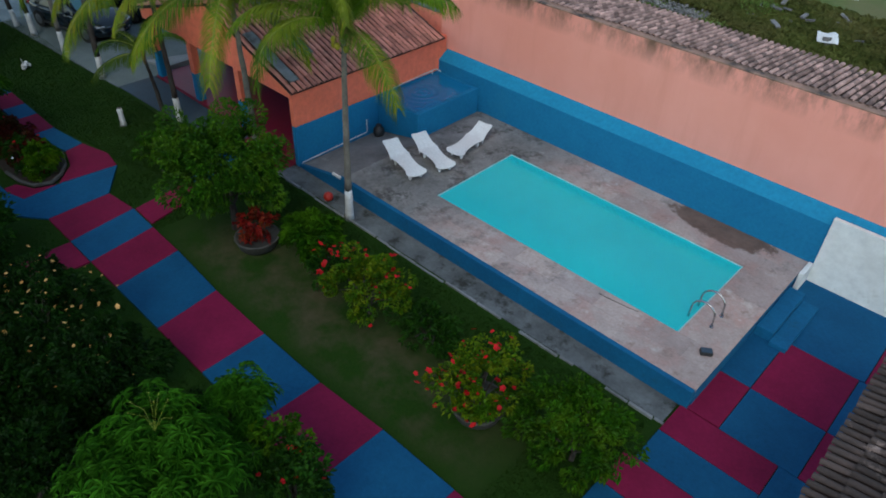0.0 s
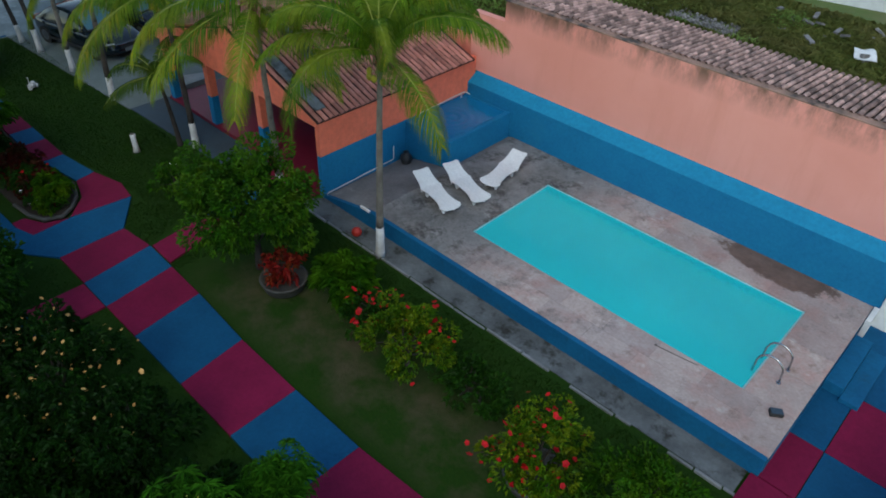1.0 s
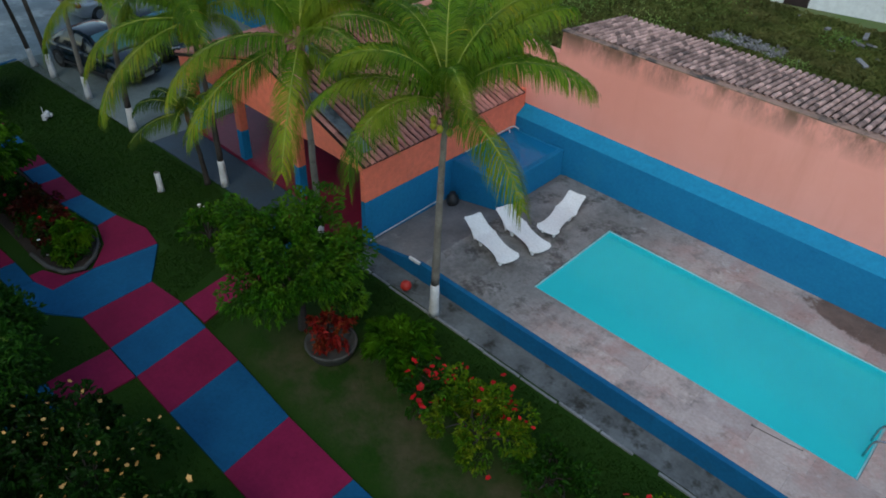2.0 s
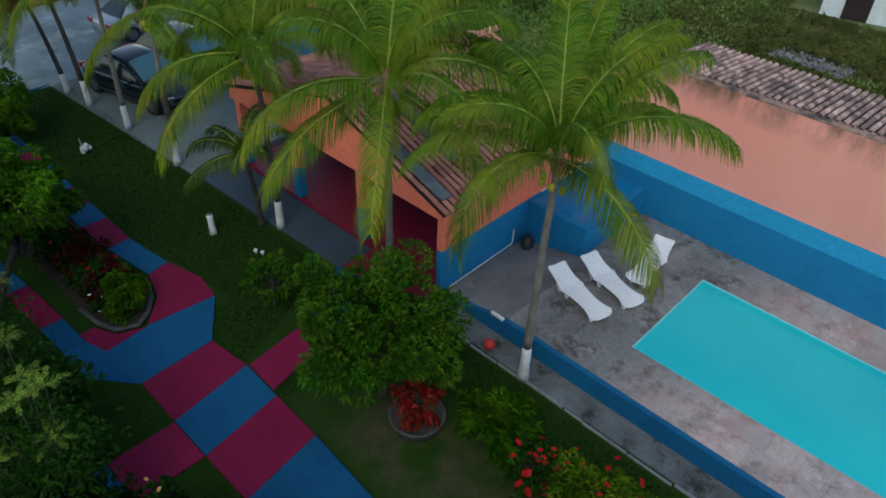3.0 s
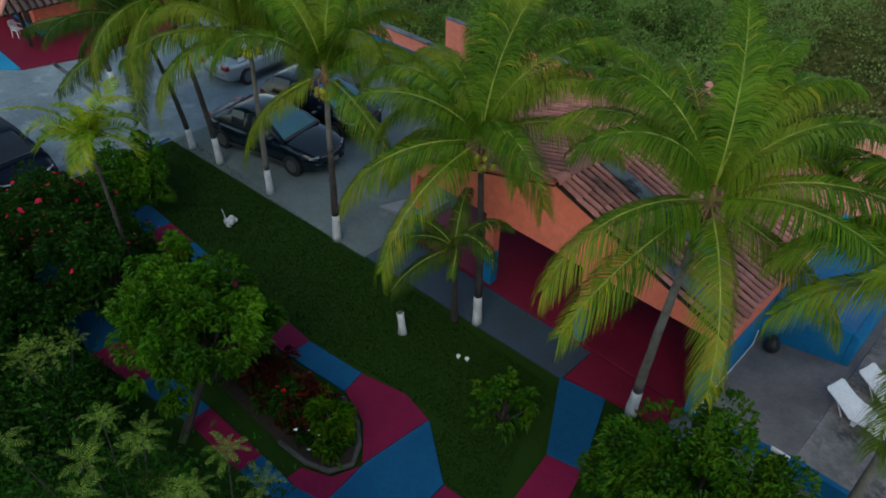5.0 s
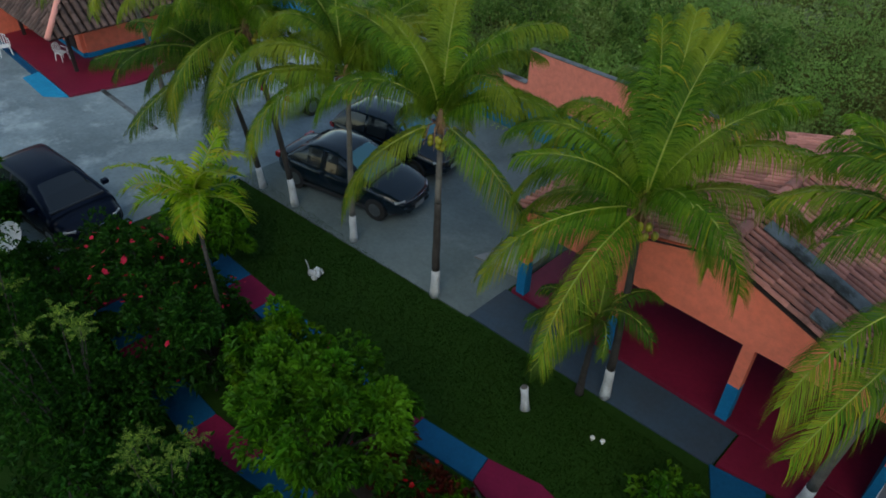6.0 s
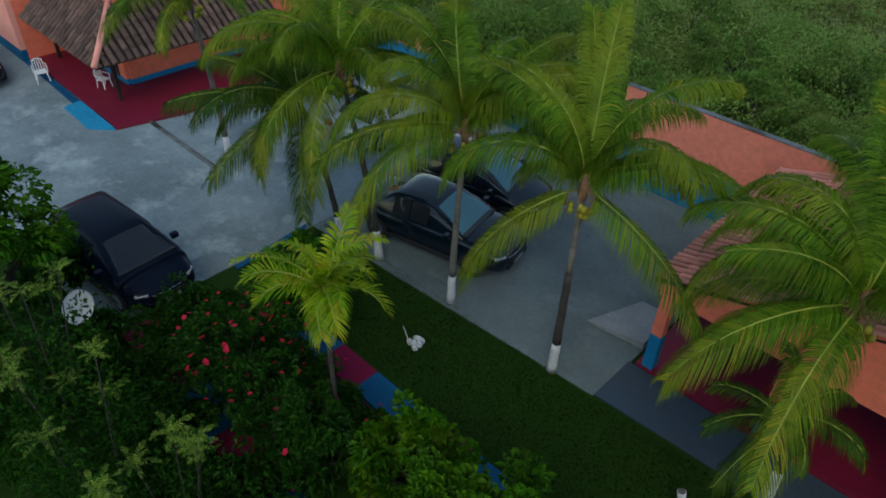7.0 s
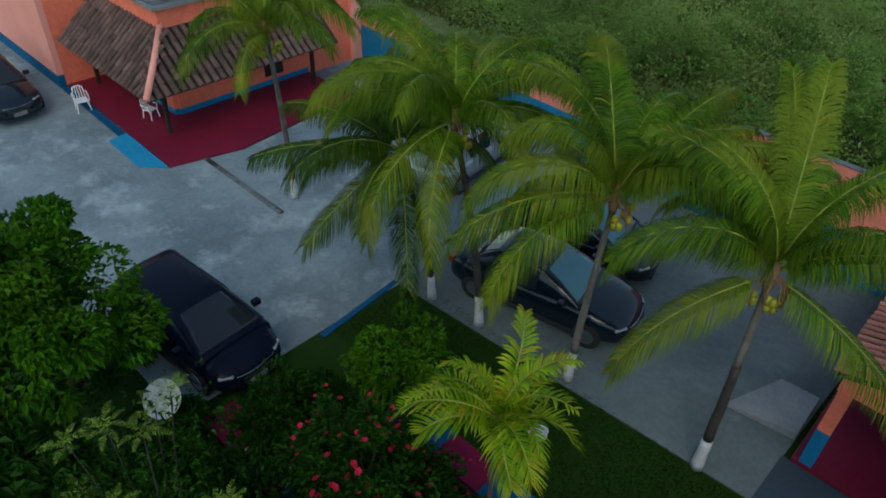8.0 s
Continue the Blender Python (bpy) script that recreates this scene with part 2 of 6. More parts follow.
LEAF_PALE = foliage("pale_feather_leaf", (0.062, 0.138, 0.016), (0.235, 0.325, 0.046), None, 0.55, 0.15)
SCRUB = foliage("scrub_leaf", (0.225, 0.37, 0.088), (0.25, 0.395, 0.10), (0.40, 0.43, 0.155), 0.7, 0.55, 0.25, 0.2, 0.5)
WILD = foliage("wild_bush_leaf", (0.085, 0.19, 0.035), (0.16, 0.29, 0.06), (0.26, 0.33, 0.09), 0.6, 0.4, 0.9, 0.8, 0.5)
RANK = foliage("rank_grass_blade", (0.09, 0.12, 0.03), (0.17, 0.185, 0.055), (0.25, 0.215, 0.085), 0.7, 0.3, 0.3, 0.25)
GRASS = foliage("lawn_blade", (0.005, 0.032, 0.0015), (0.014, 0.058, 0.003), (0.024, 0.052, 0.004))
CROTON = foliage("red_croton_leaf", (0.11, 0.008, 0.008), (0.34, 0.016, 0.015), (0.16, 0.07, 0.012))
CROTON_DARK = foliage("dark_croton_leaf", (0.035, 0.006, 0.005), (0.095, 0.011, 0.009), (0.03, 0.05, 0.008))
BLOOM_RED = foliage("red_petal", (0.40, 0.007, 0.012), (0.64, 0.016, 0.022), None, 0.5, 0.2)
BLOOM_PINK = foliage("pink_petal", (0.36, 0.009, 0.03), (0.58, 0.016, 0.055), None, 0.5, 0.2)
BLOOM_ORANGE = foliage("orange_petal", (0.58, 0.26, 0.07), (0.70, 0.42, 0.16), None, 0.5, 0.2)
COCONUT = surface("green_coconut", (0.33, 0.29, 0.02), (0.17, 0.19, 0.014), 0.5, 3, 14, 0.05, third=(0.2, 0.12, 0.04), third_at=(0.6, 0.75), third_scale=5, vary=0.2)
HUSK = surface("dry_palm_husk", (0.24, 0.13, 0.065), (0.14, 0.08, 0.045), 0.9, 4, 22, 0.4)
CAR_BLACK = surface("black_car_paint", (0.003, 0.009, 0.016), (0.004, 0.011, 0.019), 0.16, 1.5, 20, 0.0, spec=0.4, coat=0.2)
CAR_NAVY = surface("navy_car_paint", (0.005, 0.009, 0.022), (0.004, 0.008, 0.018), 0.3, 1.5, 20, 0.0, spec=0.1, coat=0.03)
CAR_SILVER = surface("silver_car_paint", (0.42, 0.44, 0.46), (0.38, 0.40, 0.42), 0.3, 1.5, 20, 0.0, metal=0.5, coat=0.5)
RUBBER = surface("tyre_rubber", (0.016, 0.016, 0.016), (0.024, 0.024, 0.024), 0.85, 6, 30, 0.2)
CHROME = surface("chrome", (0.48, 0.49, 0.50), (0.4, 0.41, 0.42), 0.18, 4, 20, 0.0, metal=1.0)
ALLOY = surface("alloy", (0.30, 0.31, 0.32), (0.24, 0.25, 0.26), 0.35, 4, 20, 0.0, metal=0.9)
BLACK_PLASTIC = surface("black_plastic", (0.018, 0.019, 0.021), (0.028, 0.029, 0.032), 0.5, 3, 20, 0.05)
LAMP_CLEAR = surface("headlight_lens", (0.36, 0.38, 0.40), (0.26, 0.28, 0.30), 0.15, 6, 20, 0.0, coat=0.8)
LAMP_RED = surface("tail_light_lens", (0.35, 0.012, 0.014), (0.28, 0.01, 0.012), 0.2, 6, 20, 0.0, coat=0.8)
BALL_RED = surface("red_ball_plastic", (0.50, 0.035, 0.025), (0.42, 0.03, 0.022), 0.5, 5, 20, 0.03)
PVC = surface("white_pvc_pipe", (0.68, 0.70, 0.71), (0.6, 0.62, 0.63), 0.5, 4, 18, 0.03)
STONE = surface("pale_rubble", (0.26, 0.25, 0.24), (0.09, 0.088, 0.085), 0.9, 2, 14, 0.3, vary=0.4)


def glass(name, tint, rough=0.05):
    m, n, l, p = nodes_of(name)
    p.inputs["Base Color"].default_value = (*tint, 1)
    p.inputs["Roughness"].default_value = rough
    p.inputs["Specular IOR Level"].default_value = 0.45
    p.inputs["Coat Weight"].default_value = 0.0
    p.inputs["Coat Roughness"].default_value = 0.03
    return m


CAR_GLASS = glass("tinted_car_glass", (0.016, 0.020, 0.024))
# Teal tint: the reflected sky is put into the glass colour.
SCREEN_GLASS = glass("windscreen_sky_reflection", (0.06, 0.175, 0.21), 0.10)


def water(name, deep, pale, rough, scale, strength):
    m, n, l, p = nodes_of(name)
    pos = n.new("ShaderNodeNewGeometry").outputs["Position"]
    col = mix_node(n, l, ramp_node(n, l, noise_node(n, l, 0.35, 3, 0.5, pos), 0.35, 0.7), deep, pale)
    l.new(col, p.inputs["Base Color"])
    p.inputs["Roughness"].default_value = rough
    p.inputs["IOR"].default_value = 1.33
    b = n.new("ShaderNodeBump")
    b.inputs["Strength"].default_value, b.inputs["Distance"].default_value = strength, 0.02
    l.new(noise_node(n, l, scale, 3, 0.5, pos), b.inputs["Height"])
    l.new(b.outputs["Normal"], p.inputs["Normal"])
    return m


POOL_WATER = water("milky_turquoise_water", (0.0, 0.47, 0.51), (0.004, 0.53, 0.56), 0.15, 2.2, 0.05)
TANK_WATER = water("deep_blue_water", (0.003, 0.16, 0.34), (0.005, 0.19, 0.39), 0.10, 5.0, 0.12)


def ground_material():
    """Lawn with bare, trodden soil; rank grass further off."""
    m, n, l, p = nodes_of("lawn_and_soil")
    pos = n.new("ShaderNodeNewGeometry").outputs["Position"]
    lawn = mix_node(n, l, noise_node(n, l, 1.3, 6, 0.7, pos), (0.006, 0.027, 0.002), (0.013, 0.046, 0.0035))
    lawn = mix_node(n, l, ramp_node(n, l, noise_node(n, l, 17, 4, 0.7, pos), 0.35, 0.7), lawn, (0.016, 0.044, 0.004))
    soil = mix_node(n, l, noise_node(n, l, 5, 6, 0.7, pos), (0.046, 0.044, 0.020), (0.078, 0.068, 0.036))
    sep = n.new("ShaderNodeSeparateXYZ")
    l.new(pos, sep.inputs[0])

    def band(axis, a, b, c, d):
        up, down, mul = n.new("ShaderNodeMapRange"), n.new("ShaderNodeMapRange"), n.new("ShaderNodeMath")
        for q, lo, hi in ((up, a, b), (down, d, c)):
            q.interpolation_type = "SMOOTHSTEP"
            q.inputs["From Min"].default_value, q.inputs["From Max"].default_value = lo, hi
            l.new(sep.outputs[axis], q.inputs["Value"])
        mul.operation = "MULTIPLY"
        l.new(up.outputs[0], mul.inputs[0])
        l.new(down.outputs[0], mul.inputs[1])
        return mul.outputs[0]

    both, worn = n.new("ShaderNodeMath"), n.new("ShaderNodeMath")
    both.operation = worn.operation = "MULTIPLY"
    l.new(band("X", -4.5, -2.0, 4.2, 7.0), both.inputs[0])
    l.new(band("Y", -5.9, -5.2, -4.4, -3.2), both.inputs[1])
    l.new(both.outputs[0], worn.inputs[0])
    l.new(ramp_node(n, l, noise_node(n, l, 0.9, 6, 0.65, pos), 0.40, 0.62), worn.inputs[1])
    near = mix_node(n, l, worn.outputs[0], lawn, soil)
    field = mix_node(n, l, ramp_node(n, l, noise_node(n, l, 0.22, 7, 0.7, pos), 0.38, 0.64), (0.10, 0.155, 0.05), (0.17, 0.165, 0.08))
    far = n.new("ShaderNodeMapRange")
    far.inputs["From Min"].default_value, far.inputs["From Max"].default_value = 4.8, 5.4
    l.new(sep.outputs["Y"], far.inputs["Value"])
    l.new(mix_node(n, l, far.outputs[0], near, field), p.inputs["Base Color"])
    p.inputs["Roughness"].default_value = 0.95
    p.inputs["Specular IOR Level"].default_value = 0.15
    b = n.new("ShaderNodeBump")
    b.inputs["Strength"].default_value, b.inputs["Distance"].default_value = 0.6, 0.06
    l.new(noise_node(n, l, 9, 7, 0.75, pos), b.inputs["Height"])
    l.new(b.outputs["Normal"], p.inputs["Normal"])
    return m


GROUND = ground_material()


def stained_coral():
    """Coral paint with dark runs of dirt below the wall's top and a flaked patch or two."""
    m, n, l, p = nodes_of("rain_streaked_coral_paint")
    pos = n.new("ShaderNodeNewGeometry").outputs["Position"]
    mp = n.new("ShaderNodeMapping")
    mp.inputs["Scale"].default_value = (1.5, 1.5, 0.55)
    l.new(pos, mp.inputs["Vector"])
    col = mix_node(n, l, ramp_node(n, l, noise_node(n, l, 0.35, 5, 0.6, pos), 0.35, 0.68), (0.83, 0.335, 0.27), (0.78, 0.295, 0.23))
    sep, hi = n.new("ShaderNodeSeparateXYZ"), n.new("ShaderNodeMapRange")
    l.new(pos, sep.inputs[0])
    hi.inputs["From Min"].default_value, hi.inputs["From Max"].default_value = 3.55, 4.12
    l.new(sep.outputs["Z"], hi.inputs["Value"])
    k = n.new("ShaderNodeMath")
    k.operation = "MULTIPLY"
    l.new(hi.outputs[0], k.inputs[0])
    l.new(ramp_node(n, l, noise_node(n, l, 1.0, 7, 0.7, mp.outputs[0]), 0.42, 0.60), k.inputs[1])
    col = mix_node(n, l, k.outputs[0], col, (0.20, 0.105, 0.07))
    mp2 = n.new("ShaderNodeMapping")
    mp2.inputs["Scale"].default_value = (1.0, 1.0, 0.12)
    l.new(pos, mp2.inputs["Vector"])
    col = mix_node(n, l, mix_node(n, l, 0.4, (0, 0, 0), ramp_node(n, l, noise_node(n, l, 1.6, 6, 0.7, mp2.outputs[0]), 0.5, 0.75)), col, (0.68, 0.25, 0.18))
    l.new(col, p.inputs["Base Color"])
    p.inputs["Roughness"].default_value = 0.88
    b = n.new("ShaderNodeBump")
    b.inputs["Strength"].default_value, b.inputs["Distance"].default_value = 0.15, 0.02
    l.new(noise_node(n, l, 12, 6, 0.7, pos), b.inputs["Height"])
    l.new(b.outputs["Normal"], p.inputs["Normal"])
    return m


CORAL_STAINED = stained_coral()
CORNICE = surface("dirty_cornice_plaster", (0.42, 0.24, 0.18), (0.20, 0.13, 0.10), 0.9, 1.6, 14, 0.2, third=(0.06, 0.05, 0.045), third_at=(0.5, 0.62), third_scale=1.8)

# ---- helpers for building ----


def thing(name, at, label, category, group="", kind="", turn=0.0):
    ob = new(name)
    ob.matrix_basis = pose(*at, 0, 0, turn)
    ob.empty_display_size = 0.2
    return tagged(ob, label, category, group, kind)


def mesh_of(bm, name, smooth=False):
    me = bpy.data.meshes.new(name)
    bmesh.ops.recalc_face_normals(bm, faces=bm.faces)
    bm.to_mesh(me)
    bm.free()
    if smooth:
        me.polygons.foreach_set("use_smooth", [True] * len(me.polygons))
    return me


def part(name, bm, material, parent, label="", smooth=False):
    """Links a bmesh or a ready mesh as ONE mesh object under a thing or a part."""
    me = mesh_of(bm, name, smooth) if isinstance(bm, bmesh.types.BMesh) else bm
    if not me.materials:
        me.materials.append(material)
    ob = new(name, me)
    ob.parent = parent
    return tagged(ob, label)


def piece(name, me, parent, m):
    ob = new(name, me)
    ob.parent = parent
    ob.matrix_basis = m
    return ob


def solid(name, bm, material, label, category, kind="structure", smooth=False):
    me = mesh_of(bm, name, smooth)
    me.materials.append(material)
    return tagged(new(name, me), label, category, "", kind)


def prism(bm, ring, z0, z1, bevel=0.0):
    """A slab over a ring of (x, y); z0 and z1 may be lists, a value a corner."""
    k = len(ring)
    lo = [bm.verts.new((x, y, z0 if not isinstance(z0, (list, tuple)) else z0[i])) for i, (x, y) in enumerate(ring)]
    hi = [bm.verts.new((x, y, z1 if not isinstance(z1, (list, tuple)) else z1[i])) for i, (x, y) in enumerate(ring)]
    top = bm.faces.new(hi)
    bm.faces.new(lo[::-1])
    for i in range(k):
        bm.faces.new((lo[i], lo[(i + 1) % k], hi[(i + 1) % k], hi[i]))
    if bevel:
        bmesh.ops.bevel(bm, geom=list(top.edges), offset=bevel, segments=2, affect="EDGES", profile=0.6)
    return bm


def rect(x0, x1, y0, y1):
    return [(x0, y0), (x1, y0), (x1, y1), (x0, y1)]


def box(bm, x0, x1, y0, y1, z0, z1, bevel=0.0):
    if not bevel:
        return prism(bm, rect(x0, x1, y0, y1), z0, z1)
    b = bmesh.new()
    prism(b, rect(x0, x1, y0, y1), z0, z1)
    bmesh.ops.bevel(b, geom=list(b.edges), offset=bevel, segments=2, affect="EDGES", profile=0.6)
    return join(bm, b)


def join(bm, other, m=None):
    if m is not None:
        other.transform(m)
    me = bpy.data.meshes.new("tmp")
    other.to_mesh(me)
    other.free()
    bm.from_mesh(me)
    bpy.data.meshes.remove(me)
    return bm


def boxed(*a, bevel=0.0):
    return box(bmesh.new(), *a, bevel=bevel)


def tube(bm, pts, radii, sides=8, cap=True):
    """A round, tapering bar along a line of points."""
    pts = [Vector(p) for p in pts]
    rings, side = [], None
    for i, p in enumerate(pts):
        d = (pts[min(i + 1, len(pts) - 1)] - pts[max(i - 1, 0)]).normalized()
        if side is None:
            side = d.orthogonal().normalized()
        side = (side - d * side.dot(d)).normalized()
        up = d.cross(side)
        r = radii[i] if isinstance(radii, (list, tuple)) else radii
        rings.append([bm.verts.new(p + (side * math.cos(2 * math.pi * k / sides) + up * math.sin(2 * math.pi * k / sides)) * r) for k in range(sides)])
    for a, b in zip(rings, rings[1:]):
        for k in range(sides):
            bm.faces.new((a[k], a[(k + 1) % sides], b[(k + 1) % sides], b[k]))
    if cap:
        bm.faces.new(rings[0][::-1])
        bm.faces.new(rings[-1])
    return bm


def lathe(bm, profile, sides=20, at=(0, 0)):
    """A turned form from (radius, height) pairs."""
    rings = [[bm.verts.new((at[0] + r * math.cos(2 * math.pi * k / sides), at[1] + r * math.sin(2 * math.pi * k / sides), z)) for k in range(sides)] for r, z in profile]
    for a, b in zip(rings, rings[1:]):
        for k in range(sides):
            bm.faces.new((a[k], a[(k + 1) % sides], b[(k + 1) % sides], b[k]))
    bm.faces.new(rings[0][::-1])
    bm.faces.new(rings[-1])
    return bm


def raw_mesh(name, verts, faces, material, smooth=False):
    me = bpy.data.meshes.new(name)
    me.from_pydata(verts, [], faces)
    me.materials.append(material)
    if smooth:
        me.polygons.foreach_set("use_smooth", [True] * len(me.polygons))
    return me


def leaves(name, centres, outward, size, material, rng, narrow=0.45, droop=0.3, up=0.5):
    """Many pointed leaves, each folded along its midrib, turned outward and up by chance."""
    n = len(centres)
    d = outward + rng.normal(0, 0.55, (n, 3)) + np.array([0, 0, up * 0.4])
    d /= np.linalg.norm(d, axis=1)[:, None] + 1e-9
    side = np.cross(d, rng.normal(0, 0.5, (n, 3)) + np.array([0, 0, 1.0]))
    side /= np.linalg.norm(side, axis=1)[:, None] + 1e-9
    nor = np.cross(side, d)
    s = (size * rng.uniform(0.6, 1.3, n))[:, None]
    base, tip = centres - d * s * 0.5, centres + d * s * 0.5 - np.array([0, 0, 1.0]) * s * droop
    mid = centres + nor * s * 0.04
    a, b = mid + side * s * narrow * 0.5 + nor * s * 0.10, mid - side * s * narrow * 0.5 + nor * s * 0.10
    v = np.stack([base, a, tip, b], 1).reshape(-1, 3)
    i = np.arange(n) * 4
    f = np.concatenate([np.stack([i, i + 1, i + 2], 1), np.stack([i, i + 2, i + 3], 1)])
    return raw_mesh(name, v.tolist(), f.tolist(), material)


def crown_points(n, radii, rng, clumps=26, spread=0.30, shell=0.55):
    """Points of a leafy crown with an uneven outline and gaps: clumps round the middle, none below the base."""
    c = rng.normal(0, 1, (clumps, 3))
    c /= np.linalg.norm(c, axis=1)[:, None]
    c *= rng.uniform(shell * 0.8, 1.05, (clumps, 1))
    c[:, 2] = np.where(c[:, 2] < -0.45, -c[:, 2] * 0.6, c[:, 2])
    w = rng.integers(0, clumps, n)
    q = rng.normal(0, 1, (n, 3))
    q /= np.linalg.norm(q, axis=1)[:, None]
    sc = spread * rng.uniform(0.55, 1.35, clumps)[w][:, None]
    p = c[w] + q * sc * rng.uniform(0.5, 1.0, (n, 1)) ** 0.5
    return p * np.array(radii), (c[w] * 0.7 + q * 0.8), c * np.array(radii)

# ---- ground, road, paths ----
bm = bmesh.new()
bmesh.ops.create_grid(bm, x_segments=60, y_segments=60, size=450)
for v in bm.verts:
    far = max(0.0, math.hypot(v.co.x + 5, v.co.y) - 60)
    v.co.z = noise.noise(v.co * 0.01) * min(far * 0.03, 4) - 0.004
solid("ground", bm, GROUND, "dark lawn and bare soil, rank grass beyond the walls", "ground", smooth=True)

road = thing("road", (0, 0, 0), "worn pale grey concrete yard with light scuffs", "road", kind="structure")
# The second slab carries the palms' shade in its colour.
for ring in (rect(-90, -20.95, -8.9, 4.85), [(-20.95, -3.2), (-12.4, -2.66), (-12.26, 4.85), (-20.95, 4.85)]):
    part("road_slab", prism(bmesh.new(), ring, -0.2, 0.02), ROAD if ring[0][0] < -50 else ROAD_SHADED, road)
part("road_slab", prism(bmesh.new(), [(-12.4, -2.62), (-6.55, -2.35), (-6.55, -1.32), (-12.4, -1.32)], -0.2, 0.024), GREY_PATH, road, "dark grey-blue screed strip along the porch")
bm = bmesh.new()
box(bm, -29.2, -25.2, -3.60, -3.46, -0.1, 0.07, bevel=0.015)
solid("kerb", bm, DRAIN, "low dark concrete kerb across the yard", "kerb")
bm = prism(bmesh.new(), [(-21.13, -3.2), (-20.89, -5.6), (-20.74, -5.6), (-20.99, -3.2)], -0.1, 0.03)
solid("lawn_edging", bm, BLUE_TILE, "blue painted edging of the lawn", "kerb")

footpath = thing("footpath", (0, 0, 0), "garden path of alternating crimson and blue painted slabs", "path", kind="structure")


def slab(ring, red, z=0.045, parent=None):
    part("slab", prism(bmesh.new(), ring, -0.1, z, 0.008), RED_TILE if red else BLUE_TILE, parent or footpath)


JOINT = 0.0025
edges_r = [-6.52, -5.44, -4.36, -3.09, -1.21, 0.67, 2.55, 4.25, 6.05, 7.6, 7.68]
edges_l = [-6.45, -5.18, -4.10, -2.84, -1.01, 0.71, 2.52, 4.25, 6.05, 7.85, 9.6]
y_r = [-5.82, -5.70, -5.74, -5.78, -5.91, -5.94, -5.94, -5.83, -5.81, -5.81, -5.81]
for i in range(10):
    slab([(edges_l[i] + JOINT, -7.44), (edges_l[i + 1] - JOINT, -7.44), (edges_r[i + 1] - JOINT, y_r[i + 1]), (edges_r[i] + JOINT, y_r[i])], i % 2 == 0)
# the side branches at the crossing
slab([(-5.40, -5.66), (-4.52, -5.68), (-4.95, -3.84), (-5.63, -4.03)], True)
slab([(-5.635, -4.02), (-4.955, -3.83), (-5.6, -2.15), (-6.6, -2.34)], False)
slab([(-5.16, -8.75), (-4.12, -8.75), (-4.12, -7.46), (-5.16, -7.46)], True)
slab([(-5.16, -10.2), (-4.12, -10.2), (-4.12, -8.76), (-5.16, -8.76)], False)
# round the planted island
slab([(-8.32, -8.16), (-7.46, -8.20), (-6.46, -7.44), (-6.535, -5.82), (-7.72, -5.01), (-7.86, -6.50), (-7.73, -7.53), (-8.32, -7.70)], False)
slab([(-7.88, -6.56), (-7.735, -5.01), (-8.5, -4.90), (-9.53, -5.17), (-9.41, -5.72), (-8.55, -5.95)], True)
slab([(-9.425, -5.72), (-9.545, -5.17), (-11.03, -5.38), (-11.0, -5.95)], False)
slab([(-8.60, -7.70), (-8.33, -7.695), (-7.745, -7.53), (-7.865, -6.62), (-8.05, -7.14), (-8.60, -7.40)], True)
y_in, y_out = -6.04, -5.37
xs = [-11.03, -12.25, -13.2, -14.25, -15.9, -17.0, -18.2]
for i in range(6):
    slab([(xs[i + 1] + JOINT, y_in), (xs[i] - JOINT, y_in + (0.08 if i == 0 else 0)), (xs[i] - JOINT, y_out), (xs[i + 1] + JOINT, y_out)], i % 2 == 0)
xs = [-8.33, -9.32, -10.93, -12.5, -13.9, -15.3, -16.8, -18.3, -20.6]
y_in, y_out = [-7.71, -7.74, -7.84, -8.00, -8.18, -8.16, -8.05, -7.95, -7.85], [-8.16, -8.22, -8.32, -8.62, -8.88, -8.84, -8.75, -8.65, -8.62]
for i in range(8):
    slab([(xs[i + 1] + JOINT, y_out[i + 1]), (xs[i] - JOINT, y_out[i]), (xs[i] - JOINT, y_in[i]), (xs[i + 1] + JOINT, y_in[i + 1])], i % 2 == 1)

# planted island with a low kerb
island = [(-7.97, -6.72), (-8.2, -6.36), (-8.62, -6.06), (-9.3, -5.86), (-11.0, -6.08), (-17.8, -6.12), (-18.3, -6.8), (-17.8, -7.5), (-9.3, -7.36), (-8.6, -7.28), (-8.15, -7.1)]
solid("planting_bed", prism(bmesh.new(), island, -0.1, 0.10), SOIL, "long planted bed of dark soil between the paths", "flower bed")
bm = bmesh.new()
tube(bm, [(x, y, 0.08) for x, y in island[-3:] + island[:4]], 0.055, 8)
solid("bed_kerb", bm, CLAY_POT, "rounded cement kerb at the bed's end", "kerb", smooth=True)

# painted court by the steps
court = thing("court", (0, 0, 0), "painted court of large crimson and blue squares", "pavement", kind="structure")
